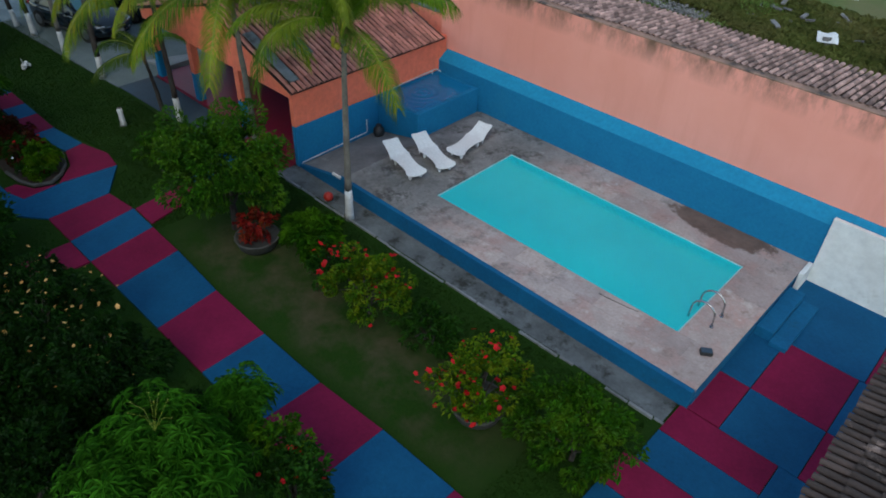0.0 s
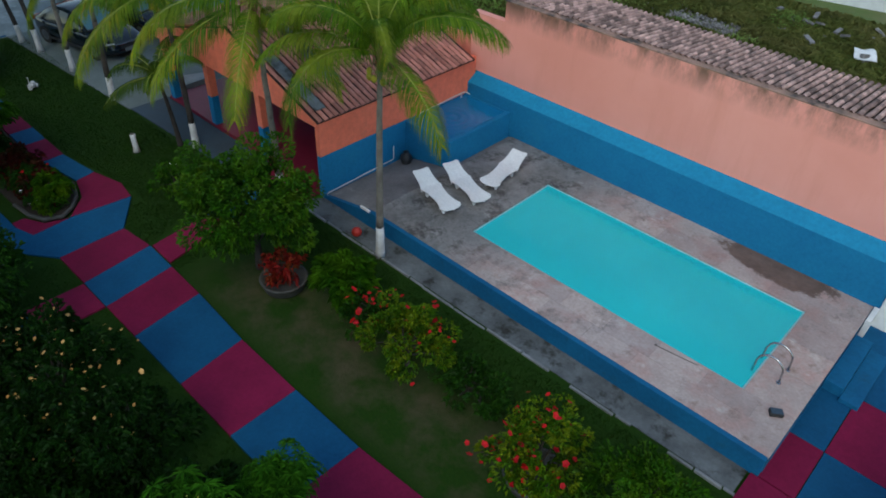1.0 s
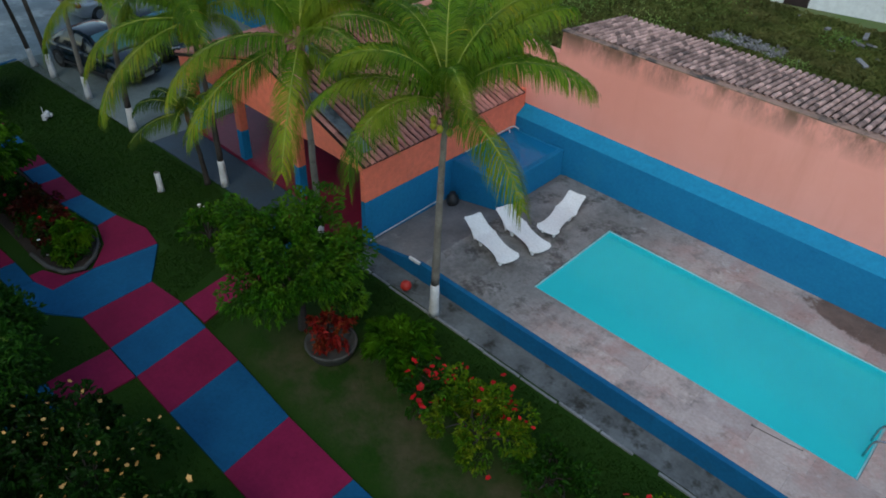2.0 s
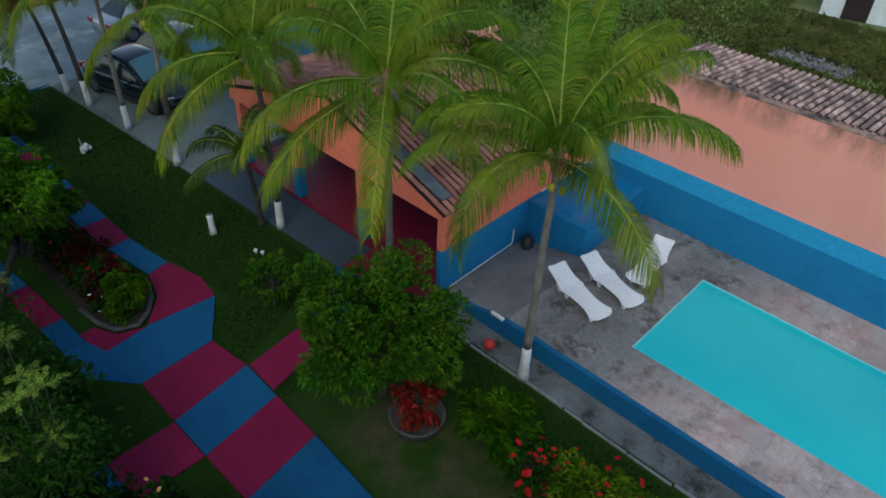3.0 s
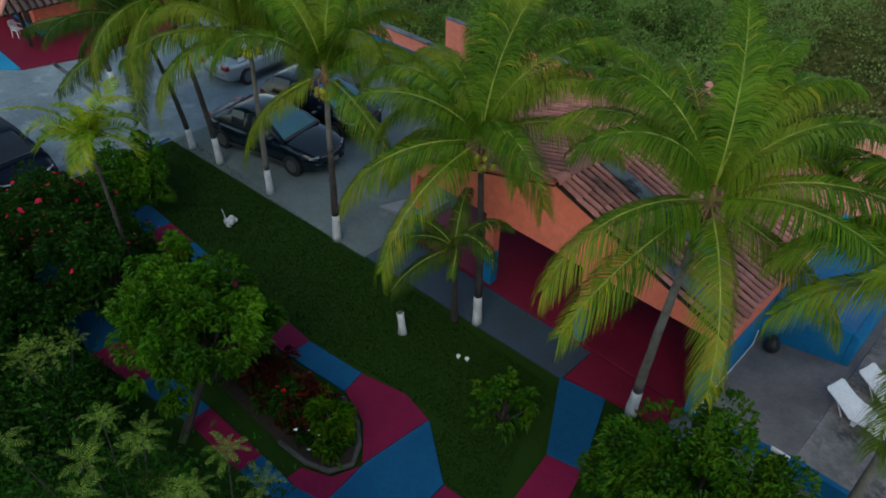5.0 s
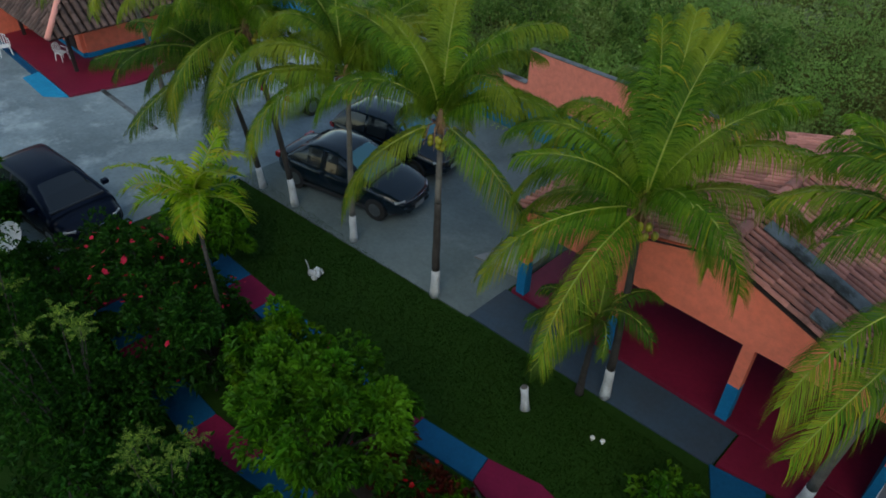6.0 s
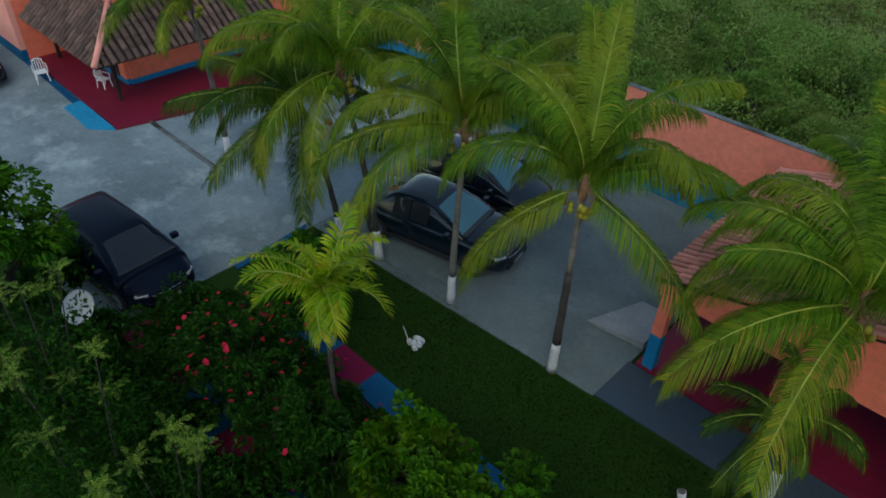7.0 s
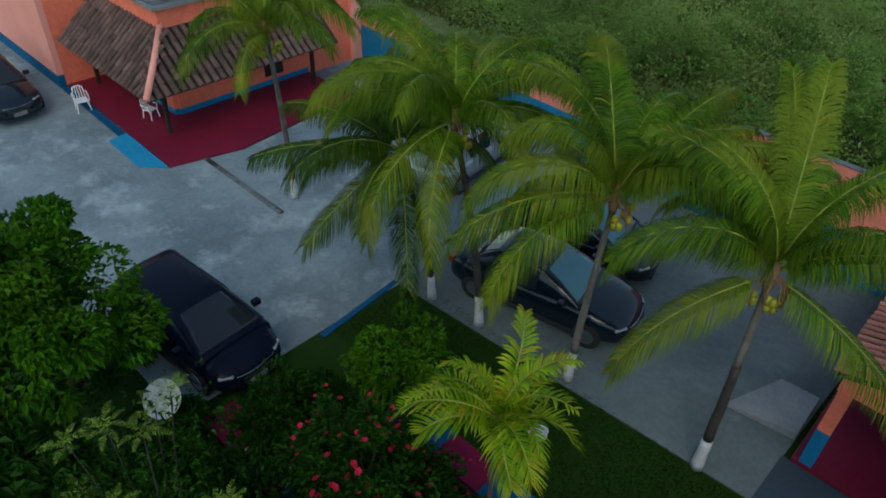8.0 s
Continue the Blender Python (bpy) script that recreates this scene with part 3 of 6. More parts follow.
for ring, red in (
    (rect(8.70, 10.20, 0.08, 1.88), True), (rect(8.70, 10.20, -1.32, 0.07), False), (rect(7.96, 8.69, -1.30, 0.07), True),
    (rect(7.9, 9.86, -2.14, -1.33), True), (rect(7.9, 9.86, -3.0, -2.15), False), (rect(7.7, 9.2, -3.85, -3.01), True),
    (rect(9.21, 10.6, -3.85, -3.01), False), (rect(9.87, 11.6, -3.0, -1.33), False), (rect(10.21, 11.6, -1.32, 0.07), True),
    (rect(10.21, 11.7, 0.08, 1.88), False), (rect(8.04, 8.69, 0.08, 1.88), False), (rect(8.04, 10.3, 1.89, 4.3), False),
    (rect(10.31, 11.8, 1.89, 3.3), True), (rect(10.31, 11.8, 3.31, 4.3), False), (rect(7.7, 11.6, -5.8, -3.86), False),
):
    slab([(x + (JOINT if i in (0, 3) else -JOINT), y + (JOINT if i < 2 else -JOINT)) for i, (x, y) in enumerate(ring)], red, 0.05, court)

# gutter between lawn and deck
bm = bmesh.new()
prism(bm, rect(-4.9, 7.85, -1.92, -1.32), -0.2, 0.015)
solid("gutter", bm, DRAIN, "stained concrete gutter strip at the deck's foot", "gutter")
bm = bmesh.new()
rk = random.Random(14)
x0 = -4.9
while x0 < 7.7:
    k = rk.uniform(0.35, 1.1)
    if rk.random() < 0.86:
        dy = rk.uniform(-0.025, 0.025)
        box(bm, x0, x0 + k - rk.uniform(0.01, 0.05), -2.0 + dy, -1.94 + dy, -0.15, rk.uniform(0.01, 0.06), bevel=0.014)
    x0 += k
solid("gutter_kerb", bm, KERB, "pale cracked concrete kerb along the gutter", "kerb")

# ---- pool and deck ----
DZ, PW, BACK = 0.49, 3.073, 4.36
deck = thing("pool_deck", (0, 0, 0), "raised concrete pool deck with blue painted sides", "deck", kind="structure")
# the core stays 3 cm under the slabs
for ring in (rect(-2.30, 8.0, -1.2, -0.14), rect(-2.30, 8.0, PW + 0.14, BACK), rect(-2.30, -0.14, -0.14, PW + 0.14), rect(7.14, 8.0, -0.14, PW + 0.14)):
    part("core", prism(bmesh.new(), ring, 0.0, DZ - 0.008), DECK_GREY, deck)
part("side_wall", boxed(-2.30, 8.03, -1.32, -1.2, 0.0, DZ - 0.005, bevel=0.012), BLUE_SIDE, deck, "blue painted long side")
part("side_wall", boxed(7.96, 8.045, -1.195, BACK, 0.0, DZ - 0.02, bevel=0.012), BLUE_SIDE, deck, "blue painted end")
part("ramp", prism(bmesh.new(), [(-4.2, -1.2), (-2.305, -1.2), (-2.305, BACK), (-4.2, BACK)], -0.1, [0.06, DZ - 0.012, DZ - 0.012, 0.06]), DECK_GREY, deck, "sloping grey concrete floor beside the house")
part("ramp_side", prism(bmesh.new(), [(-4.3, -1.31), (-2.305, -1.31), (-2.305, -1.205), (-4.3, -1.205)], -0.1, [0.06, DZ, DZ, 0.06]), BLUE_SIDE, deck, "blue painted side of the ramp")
part("cap", boxed(-2.70, -2.36, -1.325, -1.27, DZ - 0.05, DZ + 0.02, bevel=0.01), WHITE, deck, "white painted kerb block")
rng = random.Random(4)


def paving(x0, x1, y0, y1, step, along_x=True, mat=None):
    a, end = (x0, x1) if along_x else (y0, y1)
    while a < end - 0.02:
        b = min(a + step * rng.uniform(0.92, 1.08), end)
        if end - b < step * 0.4:
            b = end
        z = DZ + rng.uniform(-0.002, 0.002)
        r = rect(a + 0.0015, b - 0.0015, y0 + 0.0015, y1 - 0.0015) if along_x else rect(x0 + 0.0015, x1 - 0.0015, a + 0.0015, b - 0.0015)
        part("paving_slab", prism(bmesh.new(), r, DZ - 0.05, z, 0.004), mat or DECK, deck)
        a = b


paving(-0.16, 8.045, -1.205, -0.62, 1.05)
paving(-0.16, 8.045, -0.62, -0.02, 1.05)
paving(-0.16, 4.9, PW + 0.02, PW + 0.66, 1.1)
paving(4.9, 7.3, PW + 0.02, PW + 0.66, 1.2)
paving(-0.16, 4.4, PW + 0.66, BACK, 1.1)
paving(4.4, 7.2, PW + 0.66, BACK, 1.4)
paving(7.2, 8.045, PW + 0.66, BACK, 1.0)
paving(7.02, 8.045, -0.02, PW + 0.02, 1.0, along_x=False)
paving(7.3, 8.045, PW + 0.02, PW + 0.66, 1.0)
paving(-2.30, -0.16, -1.205, 0.3, 2.2)
paving(-2.30, -0.02, 0.3, 1.9, 2.3)
paving(-2.30, -0.02, 1.9, PW + 0.02, 2.3)
paving(-2.30, -0.16, PW + 0.02, BACK, 2.2)
paving(-0.16, -0.02, -0.02, 0.3, 2.0, along_x=False)

pool = thing("swimming_pool", (0, 0, 0), "rectangular turquoise painted swimming pool filled with cloudy water", "swimming pool", kind="structure")
part("pool_floor", boxed(-0.14, 7.14, -0.14, PW + 0.14, -1.1, -0.95), POOL, pool)
for a in ((-0.14, 7.14, -0.14, -0.018), (-0.14, 7.14, PW + 0.018, PW + 0.14), (-0.14, -0.018, -0.018, PW + 0.018), (7.018, 7.14, -0.018, PW + 0.018)):
    part("pool_wall", boxed(*a, -0.95, DZ - 0.055), POOL, pool)
for a in ((-0.018, 7.018, -0.018, 0.018), (-0.018, 7.018, PW - 0.018, PW + 0.018), (-0.018, 0.018, 0.018, PW - 0.018), (6.982, 7.018, 0.018, PW - 0.018)):
    part("pool_rim", boxed(*a, DZ - 0.25, DZ - 0.03, bevel=0.008), RIM, pool, "pale turquoise tile rim")
bm = bmesh.new()
bmesh.ops.create_grid(bm, x_segments=40, y_segments=20, size=1, matrix=pose(3.5, PW / 2, DZ - 0.045) @ Matrix.Diagonal((3.483, PW / 2 - 0.017, 1, 1)))
part("pool_water", bm, POOL_WATER, pool, "milky turquoise water", smooth=True)

# ---- steps, white wall ----
steps = thing("steps", (0, 0, 0), "blue painted concrete steps up to the deck", "steps", kind="structure")
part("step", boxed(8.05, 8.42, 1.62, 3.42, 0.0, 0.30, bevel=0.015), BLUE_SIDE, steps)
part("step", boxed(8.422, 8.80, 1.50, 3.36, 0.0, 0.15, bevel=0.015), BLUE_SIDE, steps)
white_wall = thing("wall_white", (0, 0, 0), "white painted freestanding wall by the steps", "wall", kind="structure")
part("panel", boxed(8.16, 12.2, 4.30, 4.42, 0.0, 1.84, bevel=0.01), WHITE, white_wall)
part("foot_block", boxed(8.06, 8.17, 3.68, 4.29, 0.0, 0.56, bevel=0.012), WHITE, white_wall, "low white kerb block")

# ---- high coral wall with a sloping blue base and tiled roof ----
high = thing("wall_high", (0, 0, 0), "tall rain-streaked coral wall on a sloping blue base", "wall", kind="structure")


def profile_x(bm, ring, x0, x1):
    """A bar along x over a ring of (y, z)."""
    a = [bm.verts.new((x0, y, z)) for y, z in ring]
    b = [bm.verts.new((x1, y, z)) for y, z in ring]
    bm.faces.new(a[::-1])
    bm.faces.new(b)
    for i in range(len(ring)):
        bm.faces.new((a[i], a[(i + 1) % len(ring)], b[(i + 1) % len(ring)], b[i]))
    return bm


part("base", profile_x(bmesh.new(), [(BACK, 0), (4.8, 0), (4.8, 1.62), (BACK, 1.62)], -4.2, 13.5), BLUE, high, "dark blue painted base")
part("ledge", profile_x(bmesh.new(), [(BACK - 0.005, 1.624), (4.8, 1.624), (4.8, 1.87), (4.74, 1.87)], -4.2, 13.5), BLUE_LEDGE, high, "blue sloping ledge with dirt, lightened where it faces the sky")
part("upper_wall", boxed(-3.3, 13.5, 4.75, 5.0, 1.872, 4.20), CORAL_STAINED, high, "rain-streaked coral upper wall")
part("upper_wall", boxed(-4.5, -3.302, 4.75, 5.0, 1.872, 3.62), CORAL_STAINED, high)
part("cornice", boxed(-3.35, 13.5, 4.735, 5.02, 4.202, 4.235, bevel=0.01), CORNICE, high, "dirty cement cornice")
part("rear_wall", boxed(-3.3, 13.5, 7.302, 7.45, 0.0, 3.85), CORAL_STAINED, high)
part("end_wall", prism(bmesh.new(), rect(-3.3, -3.1, 5.002, 7.3), 0.0, [4.12, 4.12, 3.85, 3.85]), CORAL_STAINED, high)


def tile_mesh(name, length, radius, material):
    """One clay barrel tile, wider at its lower end, with thickness."""
    verts, faces = [], []
    arc = [math.radians(a) for a in (0, 36, 72, 108, 144, 180)]
    for x, r in ((0, radius), (length, radius * 0.84)):
        for th in (0.0, 0.014):
            for a in arc:
                verts.append((x, -math.cos(a) * (r - th), math.sin(a) * (r - th) * 0.9))
    for i in range(5):
        faces.append((i, i + 1, 13 + i, 12 + i))
        faces.append((i, 6 + i, 7 + i, i + 1))
    faces.append((0, 12, 18, 6))
    faces.append((5, 11, 23, 17))
    return raw_mesh(name, verts, faces, material)


def tiled_slope(owner, low, uphill, across, length, width, material, parts, gap=0.235, step=0.40, seed=1, clip=None, under_mat=None, lip=(1.5, 5.0)):
    """Barrel tiles in columns running uphill from the point low. The first pieces are objects, the rest one mesh."""
    r = random.Random(seed)
    up, ac = Vector(uphill).normalized(), Vector(across).normalized()
    nor = ac.cross(up)
    if nor.z < 0:
        nor = -nor
    me = tile_mesh("roof_tile", step * 1.16, gap * 0.375, material)
    base = [Vector(v.co) for v in me.vertices]
    polys = [tuple(p.vertices) for p in me.polygons]
    verts, faces, count = [], [], 0
    cols, rows = int(width / gap), int(length / step)
    low = Vector(low)
    under = bmesh.new()
    p = [low - nor * 0.04, low + ac * width - nor * 0.04, low + ac * width + up * length - nor * 0.04, low + up * length - nor * 0.04]
    q = [v - nor * 0.035 for v in p]
    t, b = [under.verts.new(v) for v in p], [under.verts.new(v) for v in q]
    under.faces.new(t)
    under.faces.new(b[::-1])
    for i in range(4):
        under.faces.new((t[i], t[(i + 1) % 4], b[(i + 1) % 4], b[i]))
    if clip:
        bmesh.ops.bisect_plane(under, geom=list(under.verts) + list(under.edges) + list(under.faces), plane_co=(-30.12, -4.43, 0), plane_no=(1, 1, 0) if clip(Vector((-40, -4, 0))) else (-1, -1, 0), clear_outer=True)
        bmesh.ops.holes_fill(under, edges=list(under.edges))
    # This dark sheet stands in for the shade between the tiles.
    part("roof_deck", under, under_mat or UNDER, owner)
    # valley tiles below, as ribs of one sheet
    for row in range(rows):
        for c in range(cols):
            at = low + ac * (gap * (c + 0.5) + r.uniform(-0.008, 0.008)) + up * (row * step - 0.04 + r.uniform(-0.012, 0.012)) + nor * (0.008 + 0.010 * r.random())
            if clip and not clip(at):
                continue
            turn = Matrix((up, ac if up.cross(ac).dot(nor) > 0 else -ac, nor)).transposed().to_4x4() @ pose(0, 0, 0, 0, r.uniform(*lip), r.uniform(-1.8, 1.8))
            m = Matrix.Translation(at) @ turn
            if count < parts:
                piece("roof_tile", me, owner, m)
            else:
                k = len(verts)
                verts += [m @ v for v in base]
                faces += [tuple(k + i for i in f) for f in polys]
            count += 1
    if verts:
        tagged(part("roof_tiles", raw_mesh("roof_tiles", [tuple(v) for v in verts], faces, material), material, owner), kind="stuff")


# ---- house with the porch ----
HX0, HX1, HY0, HY1, RIDGE, EAVE, APEX = -12.15, -4.2, -1.33, 4.68, -7.95, 2.37, 3.72
house = thing("house", (0, 0, 0), "coral and blue house with crimson porch and clay tile roof", "house")
part("porch_floor", boxed(HX0 - 0.1, HX1 - 0.02, HY0 + 0.02, 1.2, -0.1, 0.12, bevel=0.015), RED_FLOOR, house, "dark crimson painted porch floor")
part("porch_apron", prism(bmesh.new(), [(-6.5, -2.3), (-4.45, -1.95), (-4.35, -1.34), (-6.5, -1.34)], -0.1, 0.09), RED_FLOOR, house, "dark crimson apron before the porch")
side = part("side_wall", boxed(HX1 - 0.15, HX1, HY0, HY1, 0.0, 1.27), BLUE, house, "wall painted blue below")
part("side_wall", boxed(HX1 - 0.15, HX1 - 0.002, HY0, HY1, 1.272, EAVE - 0.03), CORAL, house, "wall painted coral above")
for y in (1.25, HY1 - 0.15):
    part("cross_wall", boxed(HX0, HX1 - 0.152, y, y + 0.14, 0.0, 1.27), BLUE, house)
    part("cross_wall", boxed(HX0, HX1 - 0.152, y + 0.002, y + 0.138, 1.272, 2.3), CORAL, house)
part("side_wall", boxed(HX0, HX0 + 0.15, 1.4, HY1 - 0.16, 0.0, 2.3), CORAL, house)
# gable front over the porch beam
bm = bmesh.new()
ring = [(HX0, 2.16), (HX1, 2.16), (HX1, EAVE - 0.04), (RIDGE, APEX - 0.02), (HX0, EAVE + 0.12)]
a = [bm.verts.new((x, HY0 - 0.07, z)) for x, z in ring]
b = [bm.verts.new((x, HY0 + 0.12, z)) for x, z in ring]
bm.faces.new(a)
bm.faces.new(b[::-1])
for i in range(5):
    bm.faces.new((a[i], b[i], b[(i + 1) % 5], a[(i + 1) % 5]))
part("gable", bm, CORAL, house, "plain coral gable over the porch")
part("beam", boxed(HX0, HX1 - 0.16, 1.0, 1.15, 2.0, 2.28), CORAL, house)
for x in (HX0 + 0.14, -9.57, -6.95):
    col = part("column", boxed(x - 0.12, x + 0.12, HY0 + 0.02, HY0 + 0.26, 0.12, 1.05, bevel=0.012), BLUE, house, "square column, blue below and coral above")
    part("upper_shaft", boxed(x - 0.118, x + 0.118, HY0 + 0.022, HY0 + 0.258, 1.052, 2.158, bevel=0.01), CORAL, col)
half_r, half_l = HX1 + 0.12 - RIDGE, RIDGE - HX0 + 0.12
rise = APEX - EAVE + 0.05
tiled_slope(house, (HX1 + 0.14, HY0 - 0.1, EAVE), (-half_r, 0, rise), (0, 1, 0), math.hypot(half_r, rise), HY1 - HY0 - 0.1, CLAY, 290, gap=0.175, seed=3, lip=(0.0, 1.5))
tiled_slope(house, (HX0 - 0.14, HY0 - 0.1, EAVE + 0.13), (half_l, 0, rise - 0.18), (0, 1, 0), math.hypot(half_l, rise - 0.18), HY1 - HY0 - 0.1, CLAY, 40, gap=0.175, seed=5, lip=(0.0, 1.5))
bm = bmesh.new()
me = tile_mesh("tmp_tile", 0.46, 0.13, CLAY)
for i in range(15):
    b = bmesh.new()
    b.from_mesh(me)
    join(bm, b, pose(RIDGE, HY0 - 0.12 + i * 0.4, APEX + 0.035, 0, random.Random(i).uniform(-2, 2), 90))
part("ridge_tiles", bm, CLAY, house, "weathered ridge tiles")
SLOPE = rise / half_r
for x0, x1, y0, y1 in ((-7.7, -5.0, -0.28, 0.08), (-6.3, -4.3, -1.28, -0.98)):
    z0, z1 = EAVE + (HX1 + 0.14 - x0) * SLOPE + 0.085, EAVE + (HX1 + 0.14 - x1) * SLOPE + 0.085
    part("roof_patch", prism(bmesh.new(), [(x0, y0), (x1, y0), (x1, y1), (x0, y1)], [z0, z1, z1, z0], [z0 + 0.03, z1 + 0.03, z1 + 0.03, z0 + 0.03]), DRAIN, house, "grey sheet patch on the tiles")
# drain pipe at the wall's foot and feed pipe over the tank
bm = bmesh.new()
tube(bm, [(-4.16, -1.25, 0.02), (-4.16, -1.22, 0.13), (-4.16, 1.18, 0.20), (-4.16, 1.22, 0.25), (-4.16, 1.22, 0.62)], 0.013, 8)
tagged(solid("drain_pipe", bm, PVC, "thin white plastic pipe along the wall's foot", "pipe", kind=""), kind="")
bm = bmesh.new()
tube(bm, [(-4.16, 2.2, 1.30), (-4.16, 4.1, 1.36), (-4.10, 4.18, 1.38), (-3.95, 4.2, 1.34)], 0.015, 8)
tube(bm, [(-4.14, 4.0, 1.36), (-4.0, 3.86, 1.34)], 0.014, 8)
solid("feed_pipe", bm, PVC, "white plastic feed pipe with a tee", "pipe", kind="")

# ---- blue water tank beside the deck ----
tank = thing("water_tank", (0, 0, 0), "raised blue painted tank full of water", "water tank")
TZ = 1.25
part("front_wall", boxed(-2.62, -2.46, 1.72, 4.35, 0.0, TZ, bevel=0.02), BLUE, tank)
part("end_wall", boxed(-4.19, -2.622, 1.72, 1.86, 0.0, TZ, bevel=0.02), BLUE, tank)
part("back_wall", boxed(-4.19, -2.622, 4.26, 4.35, 0.0, TZ, bevel=0.02), BLUE, tank)
bm = bmesh.new()
bmesh.ops.create_grid(bm, x_segments=50, y_segments=60, size=1, matrix=pose(-3.405, 3.06, TZ - 0.03) @ Matrix.Diagonal((0.785, 1.20, 1, 1)))
for v in bm.verts:
    d = math.hypot(v.co.x + 3.5, v.co.y - 2.9)
    v.co.z += 0.022 * math.sin(d * 26) * math.exp(-d * 2.6)
part("water", bm, TANK_WATER, tank, "dark blue rippled water", smooth=True)

# ---- boundary walls behind the houses ----
low_wall = thing("wall_boundary", (0, 0, 0), "coral boundary wall with a blue base and grey cap", "wall", kind="structure")
part("base", boxed(-60, -4.502, 4.86, 5.04, 0.0, 1.3), BLUE, low_wall, "blue painted base")
part("upper_wall", boxed(-17, -4.502, 4.865, 5.035, 1.302, 2.85), CORAL_FADED, low_wall, "coral upper wall")
part("upper_wall", boxed(-60, -17.002, 4.865, 5.035, 1.302, 1.75), CORAL_FADED, low_wall, "lower stretch of coral wall")
part("cap", boxed(-17.02, -4.502, 4.85, 5.05, 2.852, 2.88, bevel=0.01), DRAIN, low_wall, "grey cement cap")
part("cap", boxed(-60, -17.052, 4.82, 5.08, 1.752, 1.785, bevel=0.012), DRAIN, low_wall, "grey cement cap")

# ---- roofs over the high wall and on the court ----
tiled_slope(high, (13.4, 7.62, 3.93), (0, -2.85, 0.32), (-1, 0, 0), 2.80, 16.8, CLAY_OLD, 300, gap=0.165, step=0.225, seed=8, under_mat=CLAY_DARK)
court_roof = thing("court_shelter", (0, 0, 0), "open shelter with an old dark clay tile roof", "shelter")
for x, y in ((10.9, -3.6), (10.9, 0.2), (14.2, -3.6), (14.2, 0.2)):
    part("post", boxed(x - 0.09, x + 0.09, y - 0.09, y + 0.09, 0.0, 2.3, bevel=0.01), BLUE, court_roof)
part("beam", boxed(10.82, 10.98, -3.9, 0.5, 2.302, 2.40), UNDER, court_roof)
part("beam", boxed(14.12, 14.28, -3.9, 0.5, 2.302, 3.3), UNDER, court_roof)
tiled_slope(court_roof, (10.42, -4.4, 2.46), (4.2, 0, 1.0), (0, 1, 0), 4.3, 5.1, CLAY_DARK, 90, gap=0.16, seed=11)

# ---- bar hut at the yard's end ----
hut = thing("bar_hut", (0, 0, 0), "orange hut with a crimson porch and brown hipped tile roof", "house")
part("porch_floor", prism(bmesh.new(), [(-36.4, -4.42), (-29.25, -4.56), (-28.75, -2.4), (-29.3, 2.4), (-36.4, 2.4)], -0.1, 0.10), RED_FLOOR, hut, "crimson painted porch floor")
part("porch_edge", prism(bmesh.new(), [(-31.9, -5.14), (-29.9, -5.2), (-29.27, -4.60), (-31.9, -4.55)], -0.1, [0.03, 0.03, 0.09, 0.09]), BLUE_LEDGE, hut, "light blue painted ramp at the porch edge")
for a in ((-36.4, -31.95, -2.85, -2.70), (-32.0, -31.85, -2.698, 2.4)):
    part("wall", boxed(*a, 0.1, 0.29), BLUE, hut, "blue painted plinth")
    part("wall", boxed(a[0] + 0.002, a[1] - 0.002, a[2] + 0.002, a[3] - 0.002, 0.292, 3.0), CORAL, hut)
part("wall", boxed(-32.0, -31.85, 2.402, 4.84, 0.0, 3.2), CORAL, hut, "coral wall joining the hut to the boundary")
part("corner_pillar", boxed(-32.1, -31.7, 4.4, 4.83, 0.0, 4.1, bevel=0.02), CORAL_STAINED, hut, "pale coral corner pillar")
part("porch_border", prism(bmesh.new(), [(-36.4, -4.68), (-31.92, -4.80), (-31.92, -4.55), (-36.4, -4.43)], -0.1, 0.06), BLUE_TILE, hut, "dark blue painted border of the porch")
# Openings are solid boxes; the unlit interior is put into their colour.
for a in ((-34.8, -33.9, -2.88, -2.852), (-33.2, -32.4, -2.88, -2.852)):
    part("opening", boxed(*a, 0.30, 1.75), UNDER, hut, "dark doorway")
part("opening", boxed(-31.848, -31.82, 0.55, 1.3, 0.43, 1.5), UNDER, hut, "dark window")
for x, y in ((-31.0, -3.55), (-35.8, -3.6), (-30.9, 1.9)):
    part("post", boxed(x - 0.06, x + 0.06, y - 0.06, y + 0.06, 0.1, 1.9, bevel=0.01), UNDER, hut)
EZ, TOPZ = 1.72, 3.02
tiled_slope(hut, (-36.2, -4.38, EZ), (0, 1.52, TOPZ - EZ), (1, 0, 0), 2.0, 6.1, CLAY_HUT, 60, gap=0.26, seed=13, clip=lambda p: p.x + p.y < -34.55)
tiled_slope(hut, (-30.12, -4.38, EZ), (-1.62, 0, TOPZ - EZ), (0, 1, 0), 2.08, 6.9, CLAY_HUT, 60, gap=0.26, seed=14, clip=lambda p: p.x + p.y > -34.55)
bm = bmesh.new()
tube(bm, [(-30.1, -4.42, EZ + 0.08), (-30.9, -3.62, EZ + 0.74), (-31.8, -2.8, TOPZ + 0.10)], 0.095, 8)
part("hip_cap", bm, CORAL_STAINED, hut, "coral cement hip cap", smooth=True)
part("upper_wall", boxed(-36.4, -31.72, -2.9, 2.4, 3.002, 3.62), CORAL, hut, "coral band above the tiles")
part("upper_roof", prism(bmesh.new(), rect(-36.4, -31.6, -3.0, 2.6), 3.622, [3.70, 3.66, 3.66, 3.70]), DRAIN, hut, "flat grey roof")
part("roof_trim", boxed(-36.4, -31.56, -3.06, -3.002, 3.60, 3.74, bevel=0.008), KERB, hut, "pale roof edge")
part("roof_trim", boxed(-31.598, -31.55, -3.0, 2.6, 3.60, 3.74, bevel=0.008), KERB, hut, "pale roof edge")
